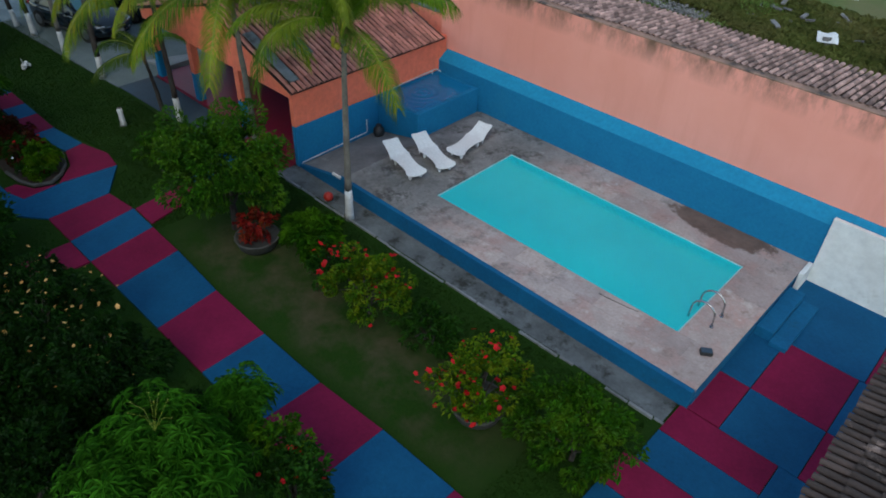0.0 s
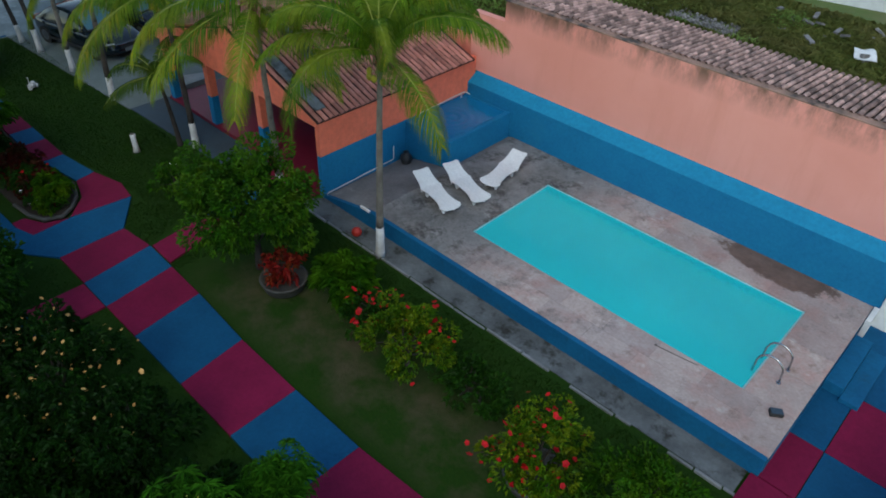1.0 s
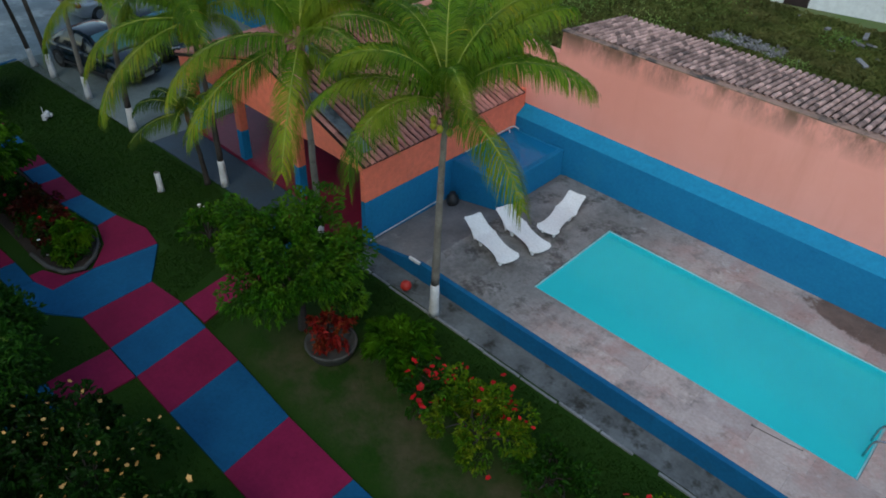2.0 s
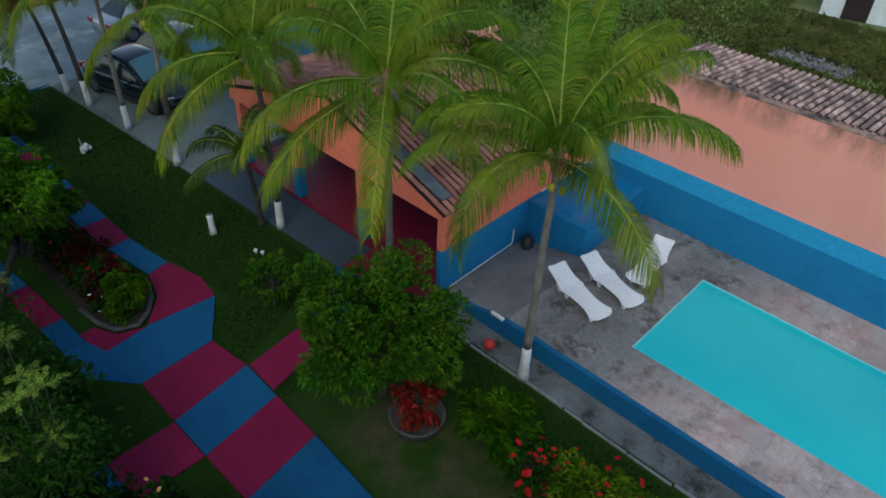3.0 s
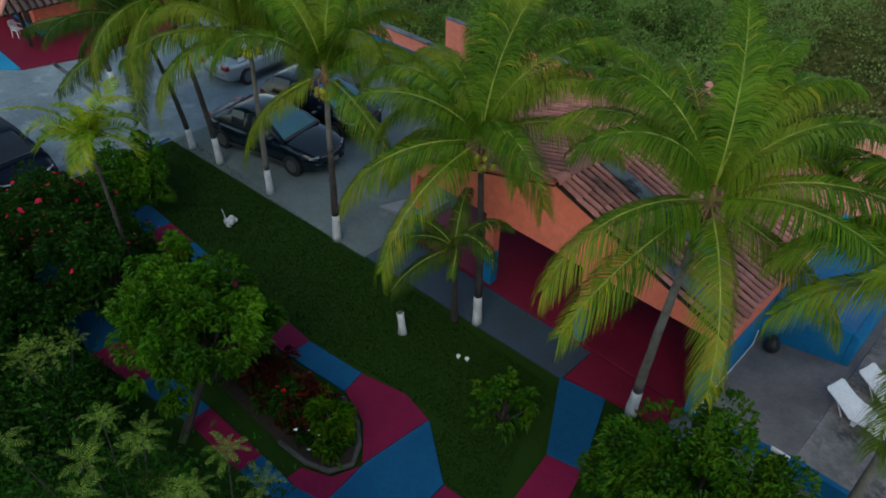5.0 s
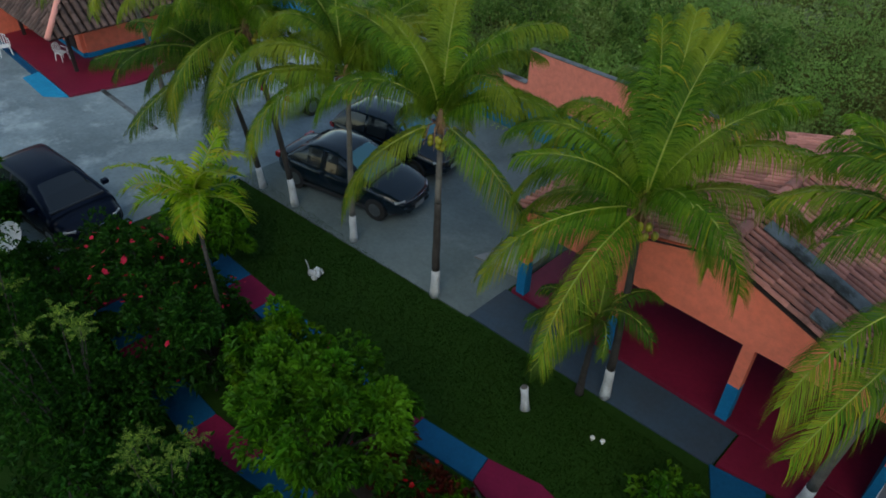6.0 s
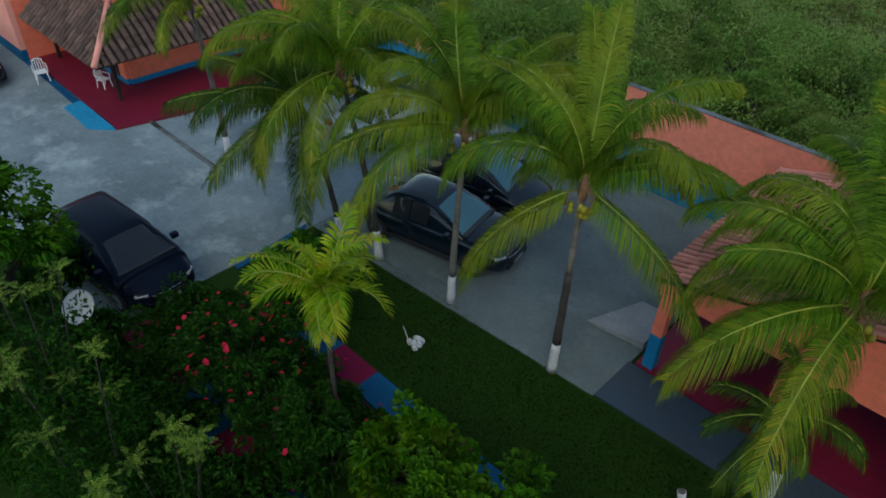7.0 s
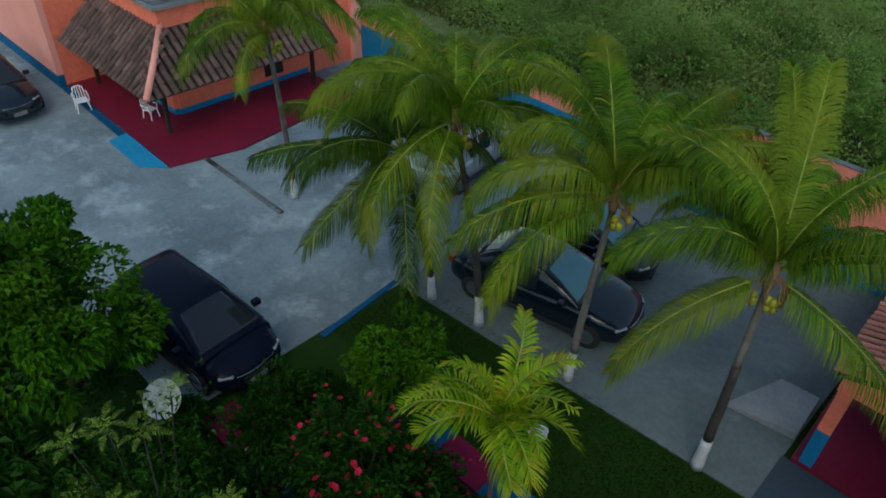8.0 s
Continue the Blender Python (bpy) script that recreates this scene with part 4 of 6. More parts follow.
annex = thing("annex", (0, 0, 0), "pale coral annex with a blue base", "building")
part("wall", boxed(-52, -36.42, -4.66, -4.46, 0.47, 4.6), CORAL_STAINED, annex)
part("wall_base", boxed(-52, -36.42, -4.68, -4.46, 0.0, 0.468), BLUE_SIDE, annex)
part("side", boxed(-36.62, -36.41, -4.458, 2.4, 0.0, 4.6), CORAL, annex)
part("roof", prism(bmesh.new(), rect(-52.2, -36.2, -4.9, 2.6), 4.602, [4.7, 4.7, 5.4, 5.4]), CLAY_DARK, annex)

# white ramp slab by the house
bm = prism(bmesh.new(), [(-13.75, -0.98), (-12.38, -0.80), (-12.42, 0.40), (-13.2, 0.52)], 0.0, [0.06, 0.22, 0.22, 0.06])
solid("ramp_slab", bm, SLAB, "pale cement ramp slab beside the porch", "ramp")

# ---- far field: rubble and a white building ----
white_house = thing("white_building", (-5.6, 25.4, 0), "plain white building beyond the rank field", "building", turn=13)
part("wall", boxed(0, 7.6, 0, 0.2, 0, 3.4), WHITE, white_house)
part("wall", boxed(0, 0.2, 0.2, 6, 0, 3.4), WHITE, white_house)
part("wall", boxed(7.4, 7.6, 0.2, 6, 0, 3.4), WHITE, white_house)
part("wall", boxed(0, 7.6, 6, 6.2, 0, 3.4), WHITE, white_house)
part("roof", prism(bmesh.new(), rect(-0.4, 8.0, -0.5, 6.6), 3.402, [3.5, 3.5, 4.2, 4.2]), CLAY_OLD, white_house)
# Door and windows are solid boxes coloured as dark, unlit rooms.
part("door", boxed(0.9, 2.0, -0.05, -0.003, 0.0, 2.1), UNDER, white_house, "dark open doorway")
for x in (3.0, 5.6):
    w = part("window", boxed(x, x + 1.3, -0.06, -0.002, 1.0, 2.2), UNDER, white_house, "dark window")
    part("window_frame", boxed(x - 0.08, x + 1.38, -0.05, -0.004, 0.9, 0.998), KERB, w)
rr = random.Random(21)
rubble = bmesh.new()
for i in range(420):
    b = bmesh.new()
    bmesh.ops.create_icosphere(b, subdivisions=1, radius=rr.uniform(0.03, 0.11))
    for v in b.verts:
        v.co *= rr.uniform(0.7, 1.25)
    cx, cy = rr.gauss(-3.4, 1.1), rr.gauss(18.9, 0.55)
    join(rubble, b, pose(cx + (cy - 18.7) * -0.5, cy, rr.uniform(-0.02, 0.12), rr.uniform(0, 90), rr.uniform(0, 90), 0))
solid("rubble", rubble, STONE, "heap of pale broken stones in the rank grass", "rubble", "stuff")

scrap = thing("scrap_sheet", (2.9, 19.7, 0.45), "dented white metal sheet thrown on the grass", "scrap", turn=25)
b = bmesh.new()
bmesh.ops.create_grid(b, x_segments=6, y_segments=5, size=0.5, matrix=Matrix.Diagonal((0.8, 0.65, 1, 1)))
for v in b.verts:
    v.co.z = 0.16 * noise.noise(v.co * 2.3) + 0.25 * v.co.y
ext = bmesh.ops.extrude_face_region(b, geom=list(b.faces))
for v in ext["geom"]:
    if isinstance(v, bmesh.types.BMVert):
        v.co.z -= 0.03
part("sheet", b, WHITE, scrap)
b = bmesh.new()
tube(b, [(0, -0.2, -0.5), (0, 0.0, 0.0)], 0.2, 7)
part("prop_stone", b, STONE, scrap, "stone it leans on")
rr = random.Random(77)
junk = bmesh.new()
for i in range(20):
    b = bmesh.new()
    k = rr.uniform(0.3, 0.8)
    box(b, -k / 2, k / 2, -0.09, 0.09, -0.04, 0.04)
    join(junk, b, pose(rr.gauss(0.6, 2.2), rr.gauss(22.2, 0.9), rr.uniform(0.05, 0.5), rr.uniform(-15, 15), rr.uniform(-25, 25), rr.uniform(0, 180)))
solid("junk_heap", junk, STONE, "heap of grey boards and posts in the field", "junk", "stuff")

# ---- coconut palms ----


def frond_curve(length, e0, e1, n=16, bend=1.3):
    pts, x, z = [(0.0, 0.0)], 0.0, 0.0
    for i in range(n):
        e = radians(e0 + (e1 - e0) * ((i + 0.5) / n) ** bend)
        x, z = x + math.cos(e) * length / n, z + math.sin(e) * length / n
        pts.append((x, z))
    return pts


def frond_meshes(length, e0, e1, material, seed, count=150, leaf=0.76, hang=0.75, width=0.025, vee=0.22, aged=None, age=0.0, rib_r=0.030):
    """Blade (two combs of leaflets) and midrib of one feather leaf, growing along +x. aged: the material of leaflets that have turned, towards the tip."""
    r = random.Random(seed)
    pts = frond_curve(length, e0, e1)
    n = len(pts) - 1
    bm = bmesh.new()
    tube(bm, [(x, 0, z) for x, z in pts[::2]], [rib_r * (1 - 0.8 * i / (n // 2)) + 0.003 for i in range(len(pts[::2]))], 5)
    rib = mesh_of(bm, "midrib", True)
    rib.materials.append(RACHIS)
    verts, faces, slot = [], [], []
    twist = r.uniform(0.5, 9.0)
    for k in range(count):
        s = 0.10 + 0.90 * k / (count - 1)
        f = min(s * n, n - 0.001)
        i = int(f)
        p = Vector((pts[i][0] + (pts[i + 1][0] - pts[i][0]) * (f - i), 0, pts[i][1] + (pts[i + 1][1] - pts[i][1]) * (f - i)))
        tan = Vector((pts[i + 1][0] - pts[i][0], 0, pts[i + 1][1] - pts[i][1])).normalized()
        up = Vector((-tan.z, 0, tan.x))
        ll = leaf * (0.35 + 0.65 * math.sin(math.pi * min(1, 0.10 + 0.86 * s)) ** 0.7) * r.uniform(0.84, 1.08)
        drift = math.sin(s * 11 + twist) * 5
        lean = radians(20 + 34 * s + drift + r.uniform(-5, 5))
        for sgn in (-1, 1):
            if r.random() < 0.05:
                continue
            d = (Vector((0, sgn, 0)) * math.cos(lean) + tan * math.sin(lean) + up * vee * r.uniform(0.6, 1.3)).normalized()
            h = hang * r.uniform(0.8, 1.15)
            a = p + d * ll * (0.33 - 0.05 * h) + Vector((0, 0, -0.06 * h * ll))
            b = p + d * ll * (0.66 - 0.18 * h) + Vector((0, 0, -0.34 * h * ll))
            tip = p + d * ll * (1.0 - 0.42 * h) + Vector((0, 0, -0.80 * h * ll))
            w = tan * width * 0.5
            j = len(verts)
            verts += [tuple(p + w * 0.6), tuple(p - w * 0.6), tuple(a - w), tuple(a + w), tuple(b - w * 0.8), tuple(b + w * 0.8), tuple(tip)]
            faces += [(j, j + 1, j + 2, j + 3), (j + 3, j + 2, j + 4, j + 5), (j + 5, j + 4, j + 6)]
            slot += [1 if aged is not None and r.random() < age * s ** 1.6 else 0] * 3
    blade = raw_mesh("frond", verts, faces, material)
    if aged is not None:
        blade.materials.append(aged)
        blade.polygons.foreach_set("material_index", slot)
    return blade, rib


def coconut_palm(base, crown, fronds, label, lime=0.9, girth=0.076, dark=False, nuts=14, seed=0, stained=None, fill=(), leaf=0.76, green=None):
    """fronds: (azimuth, rise at the base, rise at the tip, length). fill: azimuths of further upright fronds at the crown's back."""
    r = random.Random(seed)
    palm = thing("coconut_palm", (*base, 0), label, "palm tree", "coconut palms along the drive")
    top = Vector((crown[0] - base[0], crown[1] - base[1], crown[2]))
    pts, radii = [], []
    n = 22
    for i in range(n + 1):
        s = i / n
        bow = Vector((top.x * s ** 1.5, top.y * s ** 1.5, (top.z - 0.12) * s))
        pts.append(bow + Vector((r.uniform(-1, 1), r.uniform(-1, 1), 0)) * 0.006)
        radii.append(girth * (1.25 - 0.55 * s + 0.35 * math.exp(-s * 14)) * (1.0 + 0.035 * (i % 2)))
    k = max(2, round(lime / top.z * n)) if lime else 0
    bm = bmesh.new()
    s1 = stained or k
    tube(bm, pts[s1:], radii[s1:], 12)
    part("trunk", bm, BARK_DARK if dark else BARK, palm, "grey ringed trunk", smooth=True)
    # Rings from the foot up to this index take the near-black bark.
    if stained:
        bm = bmesh.new()
        tube(bm, pts[k:s1 + 1], [q + 0.003 for q in radii[k:s1 + 1]], 12)
        part("lower_trunk", bm, BARK_DARK, palm, "near-black lower part of the trunk", smooth=True)
    if k:
        bm = bmesh.new()
        tube(bm, pts[:k + 1], [q + 0.004 for q in radii[:k + 1]], 12)
        part("limewashed_foot", bm, LIME, palm, "white limewashed foot", smooth=True)
    bm = bmesh.new()
    k = 1.0 if nuts else 0.6
    lathe(bm, [(0.05 * k, -0.35), (0.09 * k, -0.2), (0.11 * k, -0.05), (0.08 * k, 0.1), (0.03 * k, 0.25 * k)], 10)
    bm.transform(Matrix.Translation(top))
    part("crownshaft", bm, HUSK, palm, "brown fibrous heart of the crown", smooth=True)
    fronds = list(fronds) + [(az + r.uniform(-8, 8), r.uniform(56, 84), r.uniform(-66, 10), r.uniform(2.5, 3.1)) for az in fill]
    fronds += [(az + r.uniform(-18, 18), r.uniform(34, 62), r.uniform(-84, -45), r.uniform(2.3, 2.8)) for az in fill[::2]]
    for i, (az, e0, e1, length) in enumerate(fronds):
        low = e0 < 30
        blade, rib = frond_meshes(length, e0, e1, green or PALM, seed * 40 + i, count=round(80 * length), leaf=leaf * length / 2.95, hang=0.6 if e1 > 0 else 0.88, width=0.0185, vee=0.26 if not low else 0.16, aged=PALM_DRY, age=0.34 if low and green is None else 0.06, rib_r=0.017)
        f = part("frond", blade, None, palm)
        f.matrix_basis = Matrix.Translation(top) @ pose(0, 0, 0, 0, 0, az) @ pose(0, 0, 0, r.uniform(-12, 12), 0, 0)
        part("midrib", rib, None, f)
    if nuts:
        nut = bmesh.new()
        bmesh.ops.create_uvsphere(nut, u_segments=8, v_segments=6, radius=0.075)
        nut.transform(Matrix.Diagonal((0.9, 0.9, 1.15, 1)))
        me = mesh_of(nut, "coconut", True)
        me.materials.append(COCONUT)
        for i in range(nuts):
            a = r.choice((0.35, 4.3, 5.5)) + r.uniform(-0.4, 0.4)
            d = r.uniform(0.20, 0.34)
            piece("coconut", me, palm, Matrix.Translation(top + Vector((math.cos(a) * d, math.sin(a) * d, r.uniform(-0.50, -0.18)))))
        for i in range(7):
            a = r.uniform(3.9, 6.9)
            bm = bmesh.new()
            tube(bm, [top + Vector((math.cos(a) * 0.1, math.sin(a) * 0.1, 0.0)), top + Vector((math.cos(a) * 0.26, math.sin(a) * 0.26, -0.05)), top + Vector((math.cos(a) * r.uniform(0.3, 0.40), math.sin(a) * r.uniform(0.3, 0.40), -r.uniform(0.35, 0.55)))], [0.022, 0.016, 0.005], 5)
            part("flower_stalk", bm, HUSK, palm, "dry brown flower stalk")
    return palm


TALL = "tall coconut palm with green nuts and limewashed foot, "
coconut_palm((-1.28, -1.93), (-1.35, -1.75, 5.05), [(264, 34, -88, 2.9), (344, 15, -66, 2.8), (326, 79, -57, 2.6), (24, 58, -35, 2.95), (67, 77, -56, 2.8), (120, 62, -29, 2.8), (99, 62, 28, 2.9), (193, 58, -76, 2.8), (167, 60, -14, 2.8), (118, 74, 42, 2.9), (66, 82, -5, 2.9)], TALL + "beside the deck", lime=0.88, nuts=4, seed=1, fill=(50, 80, 90, 140, 155, 175, 205, 225))
coconut_palm((-5.06, -2.08), (-4.66, -2.45, 5.45), [(245, 19, -64, 3.0), (258, -8, -64, 3.0), (315, -18, -73, 2.85), (10, -14, -62, 2.75), (349, 38, -26, 2.75), (16, 46, -36, 2.9), (63, 60, -79, 2.8), (74, 85, -39, 3.05), (98, 76, 4, 2.85), (130, 83, 34, 2.95), (151, 69, -57, 2.8), (199, 58, -39, 2.8), (170, 80, -26, 2.85)], TALL + "before the porch", lime=0.75, nuts=16, seed=2, fill=(40, 60, 90, 110, 140, 155, 185, 222))
coconut_palm((-8.88, -2.37), (-9.0, -2.42, 4.62), [(236, 11, -68, 3.1), (266, -6, -62, 3.15), (339, 61, -88, 3.0), (74, 86, -12, 3.2), (135, 87, -37, 3.2), (177, 55, -79, 2.85), (135, 70, 43, 3.0), (116, 75, 47, 3.1), (92, 86, 30, 3.1), (331, 70, -83, 2.5), (68, 67, -25, 2.8), (150, 10, -75, 2.6), (188, 4, -70, 2.7), (115, 0, -76, 2.6), (212, -8, -74, 2.4)], TALL + "by the porch", lime=0.85, girth=0.072, dark=True, seed=3, fill=(20, 50, 105, 125, 150, 165, 195, 215))
coconut_palm((-13.42, -2.69), (-13.55, -2.5, 4.45), [(231, -20, -80, 3.1), (359, -10, -45, 3.0), (222, 62, -78, 3.2), (181, 87, -14, 3.1), (147, 74, 45, 3.0), (110, 76, 47, 3.1), (45, 81, -9, 3.2), (352, 82, -41, 2.7), (25, 53, -52, 3.1), (160, 6, -74, 2.6), (120, 2, -76, 2.6)], TALL + "at the lawn", lime=0.72, seed=4, stained=13, fill=(20, 65, 85, 130, 120, 165, 160, 205))
coconut_palm((-16.36, -2.71), (-16.2, -2.7, 4.62), [(231, 51, -75, 3.15), (254, 9, -86, 3.15), (129, 86, 1, 2.95), (203, 79, -6, 3.1), (334, 84, -19, 2.6), (243, 21, -40, 3.0), (175, 5, -74, 2.6), (125, 0, -76, 2.6)], TALL + "beside black cars", lime=0.8, girth=0.068, seed=5, fill=(10, 30, 50, 75, 95, 110, 140, 160, 180, 215))
coconut_palm((-18.7, -2.85), (-19.6, -3.0, 4.78), [(269, 4, -88, 3.2), (289, 84, -49, 2.7), (296, -5, -88, 3.1), (238, 64, -55, 3.3), (210, 30, -70, 3.0), (345, 60, -70, 2.8)], TALL + "leaning over", lime=0.8, girth=0.072, dark=True, seed=6, fill=(20, 40, 60, 80, 100, 120, 140, 160, 175, 200, 220))
coconut_palm((-25.6, -2.8), (-25.25, -3.3, 4.96), [(281, 38, -58, 2.8), (306, 18, -70, 2.2), (20, 60, -50, 2.8), (345, 62, -40, 2.7), (225, 66, -30, 2.7)], TALL + "near the hut", lime=0.7, girth=0.072, seed=7, fill=(30, 50, 75, 95, 115, 130, 150, 165, 195))
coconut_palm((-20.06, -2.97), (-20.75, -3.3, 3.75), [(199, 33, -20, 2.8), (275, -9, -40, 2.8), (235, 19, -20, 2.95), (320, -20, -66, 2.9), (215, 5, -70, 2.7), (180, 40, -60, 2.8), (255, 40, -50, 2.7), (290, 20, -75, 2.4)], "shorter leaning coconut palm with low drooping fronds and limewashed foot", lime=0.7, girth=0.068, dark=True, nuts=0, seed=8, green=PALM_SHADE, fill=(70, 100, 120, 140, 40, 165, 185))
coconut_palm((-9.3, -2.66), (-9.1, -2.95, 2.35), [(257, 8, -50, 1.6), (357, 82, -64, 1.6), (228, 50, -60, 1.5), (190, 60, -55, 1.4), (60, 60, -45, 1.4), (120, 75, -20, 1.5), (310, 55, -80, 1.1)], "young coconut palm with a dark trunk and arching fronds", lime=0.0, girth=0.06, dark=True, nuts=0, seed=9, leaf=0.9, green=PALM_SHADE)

# ---- deck furniture ----


def sun_lounger(at, turn, label):
    """Moulded lounger, foot at the origin, head along +x."""
    ob = thing("sun_lounger", (*at, DZ), label, "sun lounger", "sun loungers by the pool", turn=turn)
    ob.scale = (0.90, 0.92, 0.68)
    line = [(0.0, 0.29, 0.20), (0.05, 0.30, 0.29), (0.16, 0.32, 0.335), (0.24, 0.325, 0.29), (0.42, 0.325, 0.25), (0.66, 0.325, 0.24), (0.92, 0.325, 0.26), (1.10, 0.325, 0.29), (1.22, 0.33, 0.335), (1.30, 0.34, 0.30), (1.50, 0.42, 0.265), (1.72, 0.54, 0.26), (1.86, 0.62, 0.265), (1.90, 0.63, 0.22)]
    bm = bmesh.new()
    rows = []
    for x, z, w in line:
        rows.append([bm.verts.new((x, y * w, z + (0.012 if abs(y) > 0.9 else 0) - 0.018 * (1 - abs(y)))) for y in (-1, -0.94, -0.5, 0, 0.5, 0.94, 1)])
    for a, b in zip(rows, rows[1:]):
        for k in range(6):
            bm.faces.new((a[k], a[k + 1], b[k + 1], b[k]))
    ext = bmesh.ops.extrude_face_region(bm, geom=list(bm.faces))
    for v in ext["geom"]:
        if isinstance(v, bmesh.types.BMVert):
            v.co.z -= 0.03
    part("bed", bm, PLASTIC, ob, "one-piece moulded bed", smooth=False)
    for x0, w in ((0.22, 0.17), (1.15, 0.17)):
        for s in (-1, 1):
            b = bmesh.new()
            prism(b, [(x0 - 0.07, s * w - 0.025), (x0 + 0.07, s * w - 0.025), (x0 + 0.07, s * w + 0.025), (x0 - 0.07, s * w + 0.025)], 0.0, 0.312)
            for v in b.verts:
                if v.co.z < 0.1:
                    v.co.x = x0 + (v.co.x - x0) * 0.6
            part("leg", b, PLASTIC, ob)
    for s in (-1, 1):
        b = bmesh.new()
        tube(b, [(1.40, s * 0.2, 0.03), (1.62, s * 0.2, 0.42)], 0.016, 6)
        part("back_stay", b, PLASTIC, ob)
    return ob


sun_lounger((-0.80, 0.10), 164, "white moulded plastic sun lounger with raised back beside the palm")
sun_lounger((-0.52, 0.95), 164, "white moulded plastic sun lounger with raised back between two others")
sun_lounger((-0.94, 1.60), 99, "white moulded plastic sun lounger turned towards the wall")

ladder = thing("pool_ladder", (7.0, 0.62, DZ), "pair of bent chrome pool grab rails", "pool ladder")
for y in (0.0, 0.46):
    b = bmesh.new()
    arc = [(-0.10, y, -0.55), (-0.09, y, 0.25)] + [(0.17 - 0.26 * math.cos(radians(a)), y, 0.25 + 0.27 * math.sin(radians(a))) for a in range(15, 180, 18)] + [(0.43, y, 0.22), (0.44, y, 0.0)]
    tube(b, arc, 0.022, 8)
    rail = part("rail", b, CHROME, ladder, "bent chrome tube", smooth=True)
    b = bmesh.new()
    lathe(b, [(0.05, 0.0), (0.05, 0.012), (0.03, 0.02)], 12, (0.44, y))
    part("flange", b, CHROME, rail)

skimmer = thing("skimmer_box", (7.72, -0.18, DZ), "dark grey plastic box lying on the deck", "box", turn=35)
part("body", boxed(-0.125, 0.125, -0.08, 0.08, 0.0, 0.09, bevel=0.025), BLACK_PLASTIC, skimmer)
part("lid", boxed(-0.11, 0.11, -0.068, 0.068, 0.092, 0.105, bevel=0.006), GREY_PATH, skimmer, "scuffed grey lid")
# Thin dark tube laid where the deck has a faint crack.
hose = bmesh.new()
tube(hose, [(5.2 + 0.02 * math.sin(i * 1.7), -0.22 + 0.03 * math.sin(i * 1.1), DZ + 0.012) for i in range(4)] + [(5.75, -0.16, DZ + 0.012), (6.1, -0.1, DZ + 0.008)], 0.006, 6)
solid("hose_end", hose, BLACK_PLASTIC, "thin dark line for a faint crack by the pool edge", "hose", kind="")

drum = thing("black_drum", (-3.85, 1.42, 0.1), "black rounded plastic container beside the tank", "container")
b = bmesh.new()
lathe(b, [(0.08, 0), (0.15, 0.05), (0.175, 0.17), (0.15, 0.28), (0.08, 0.34), (0.075, 0.37)], 16)
part("body", b, BLACK_PLASTIC, drum, smooth=True)
b = bmesh.new()
lathe(b, [(0.085, 0.37), (0.085, 0.40), (0.03, 0.415)], 12)
part("lid", b, BLACK_PLASTIC, drum)
b = bmesh.new()
bmesh.ops.create_uvsphere(b, u_segments=16, v_segments=12, radius=0.13, matrix=pose(-2.3, -1.8, 0.14))
solid("play_ball", b, BALL_RED, "dull red plastic ball in the gutter", "ball", kind="", smooth=True)

post = thing("bollard", (-9.86, -3.74, 0), "short white limewashed tree stump on the lawn", "stump")
b = bmesh.new()
tube(b, [(0.05, -0.03, 0), (0.02, -0.01, 0.15), (-0.02, 0.0, 0.35), (-0.06, 0.01, 0.52)], [0.105, 0.082, 0.075, 0.082], 10)
part("shaft", b, LIME, post, smooth=True)
b = bmesh.new()
lathe(b, [(0.068, 0.515), (0.062, 0.54), (0.03, 0.545)], 10, (-0.06, 0.01))
part("cut_top", b, BARK, post, "grey cut top")

r = random.Random(31)
ornament = thing("garden_ornament", (-15.92, -4.27, 0), "white painted rocks heaped as a lawn ornament", "ornament")
for i in range(11):
    b = bmesh.new()
    bmesh.ops.create_icosphere(b, subdivisions=2, radius=r.uniform(0.045, 0.085))
    for v in b.verts:
        v.co *= 1 + 0.45 * noise.noise(v.co * 14 + Vector((i, 0, 0)))
    an, rd = r.uniform(0, 6.28), r.uniform(0.02, 0.17)
    b.transform(pose(math.cos(an) * rd, math.sin(an) * rd, r.uniform(0.04, 0.16) + 0.06 * (rd < 0.08), r.uniform(0, 90), r.uniform(0, 90), 0) @ Matrix.Diagonal((1.0, 1.0, r.uniform(0.7, 1.7), 1)))
    part("rock", b, LIME, ornament)
b = bmesh.new()
tube(b, [(-0.26, 0.02, 0.0), (-0.36, 0.04, 0.16), (-0.43, 0.05, 0.24)], [0.016, 0.014, 0.008], 6)
part("stake", b, LIME, ornament, "leaning white stake")
# Two unidentified small white objects, given a lamp's shape.
flip = thing("garden_lamp", (-8.35, -3.4, 0), "pair of small white lamp-shaped objects on the lawn", "lamp")
for dx in (-0.09, 0.09):
    b = bmesh.new()
    lathe(b, [(0.02, 0), (0.02, 0.06), (0.05, 0.075), (0.045, 0.10), (0.015, 0.11)], 10, (dx, dx * 0.4))
    part("head", b, PLASTIC, flip)


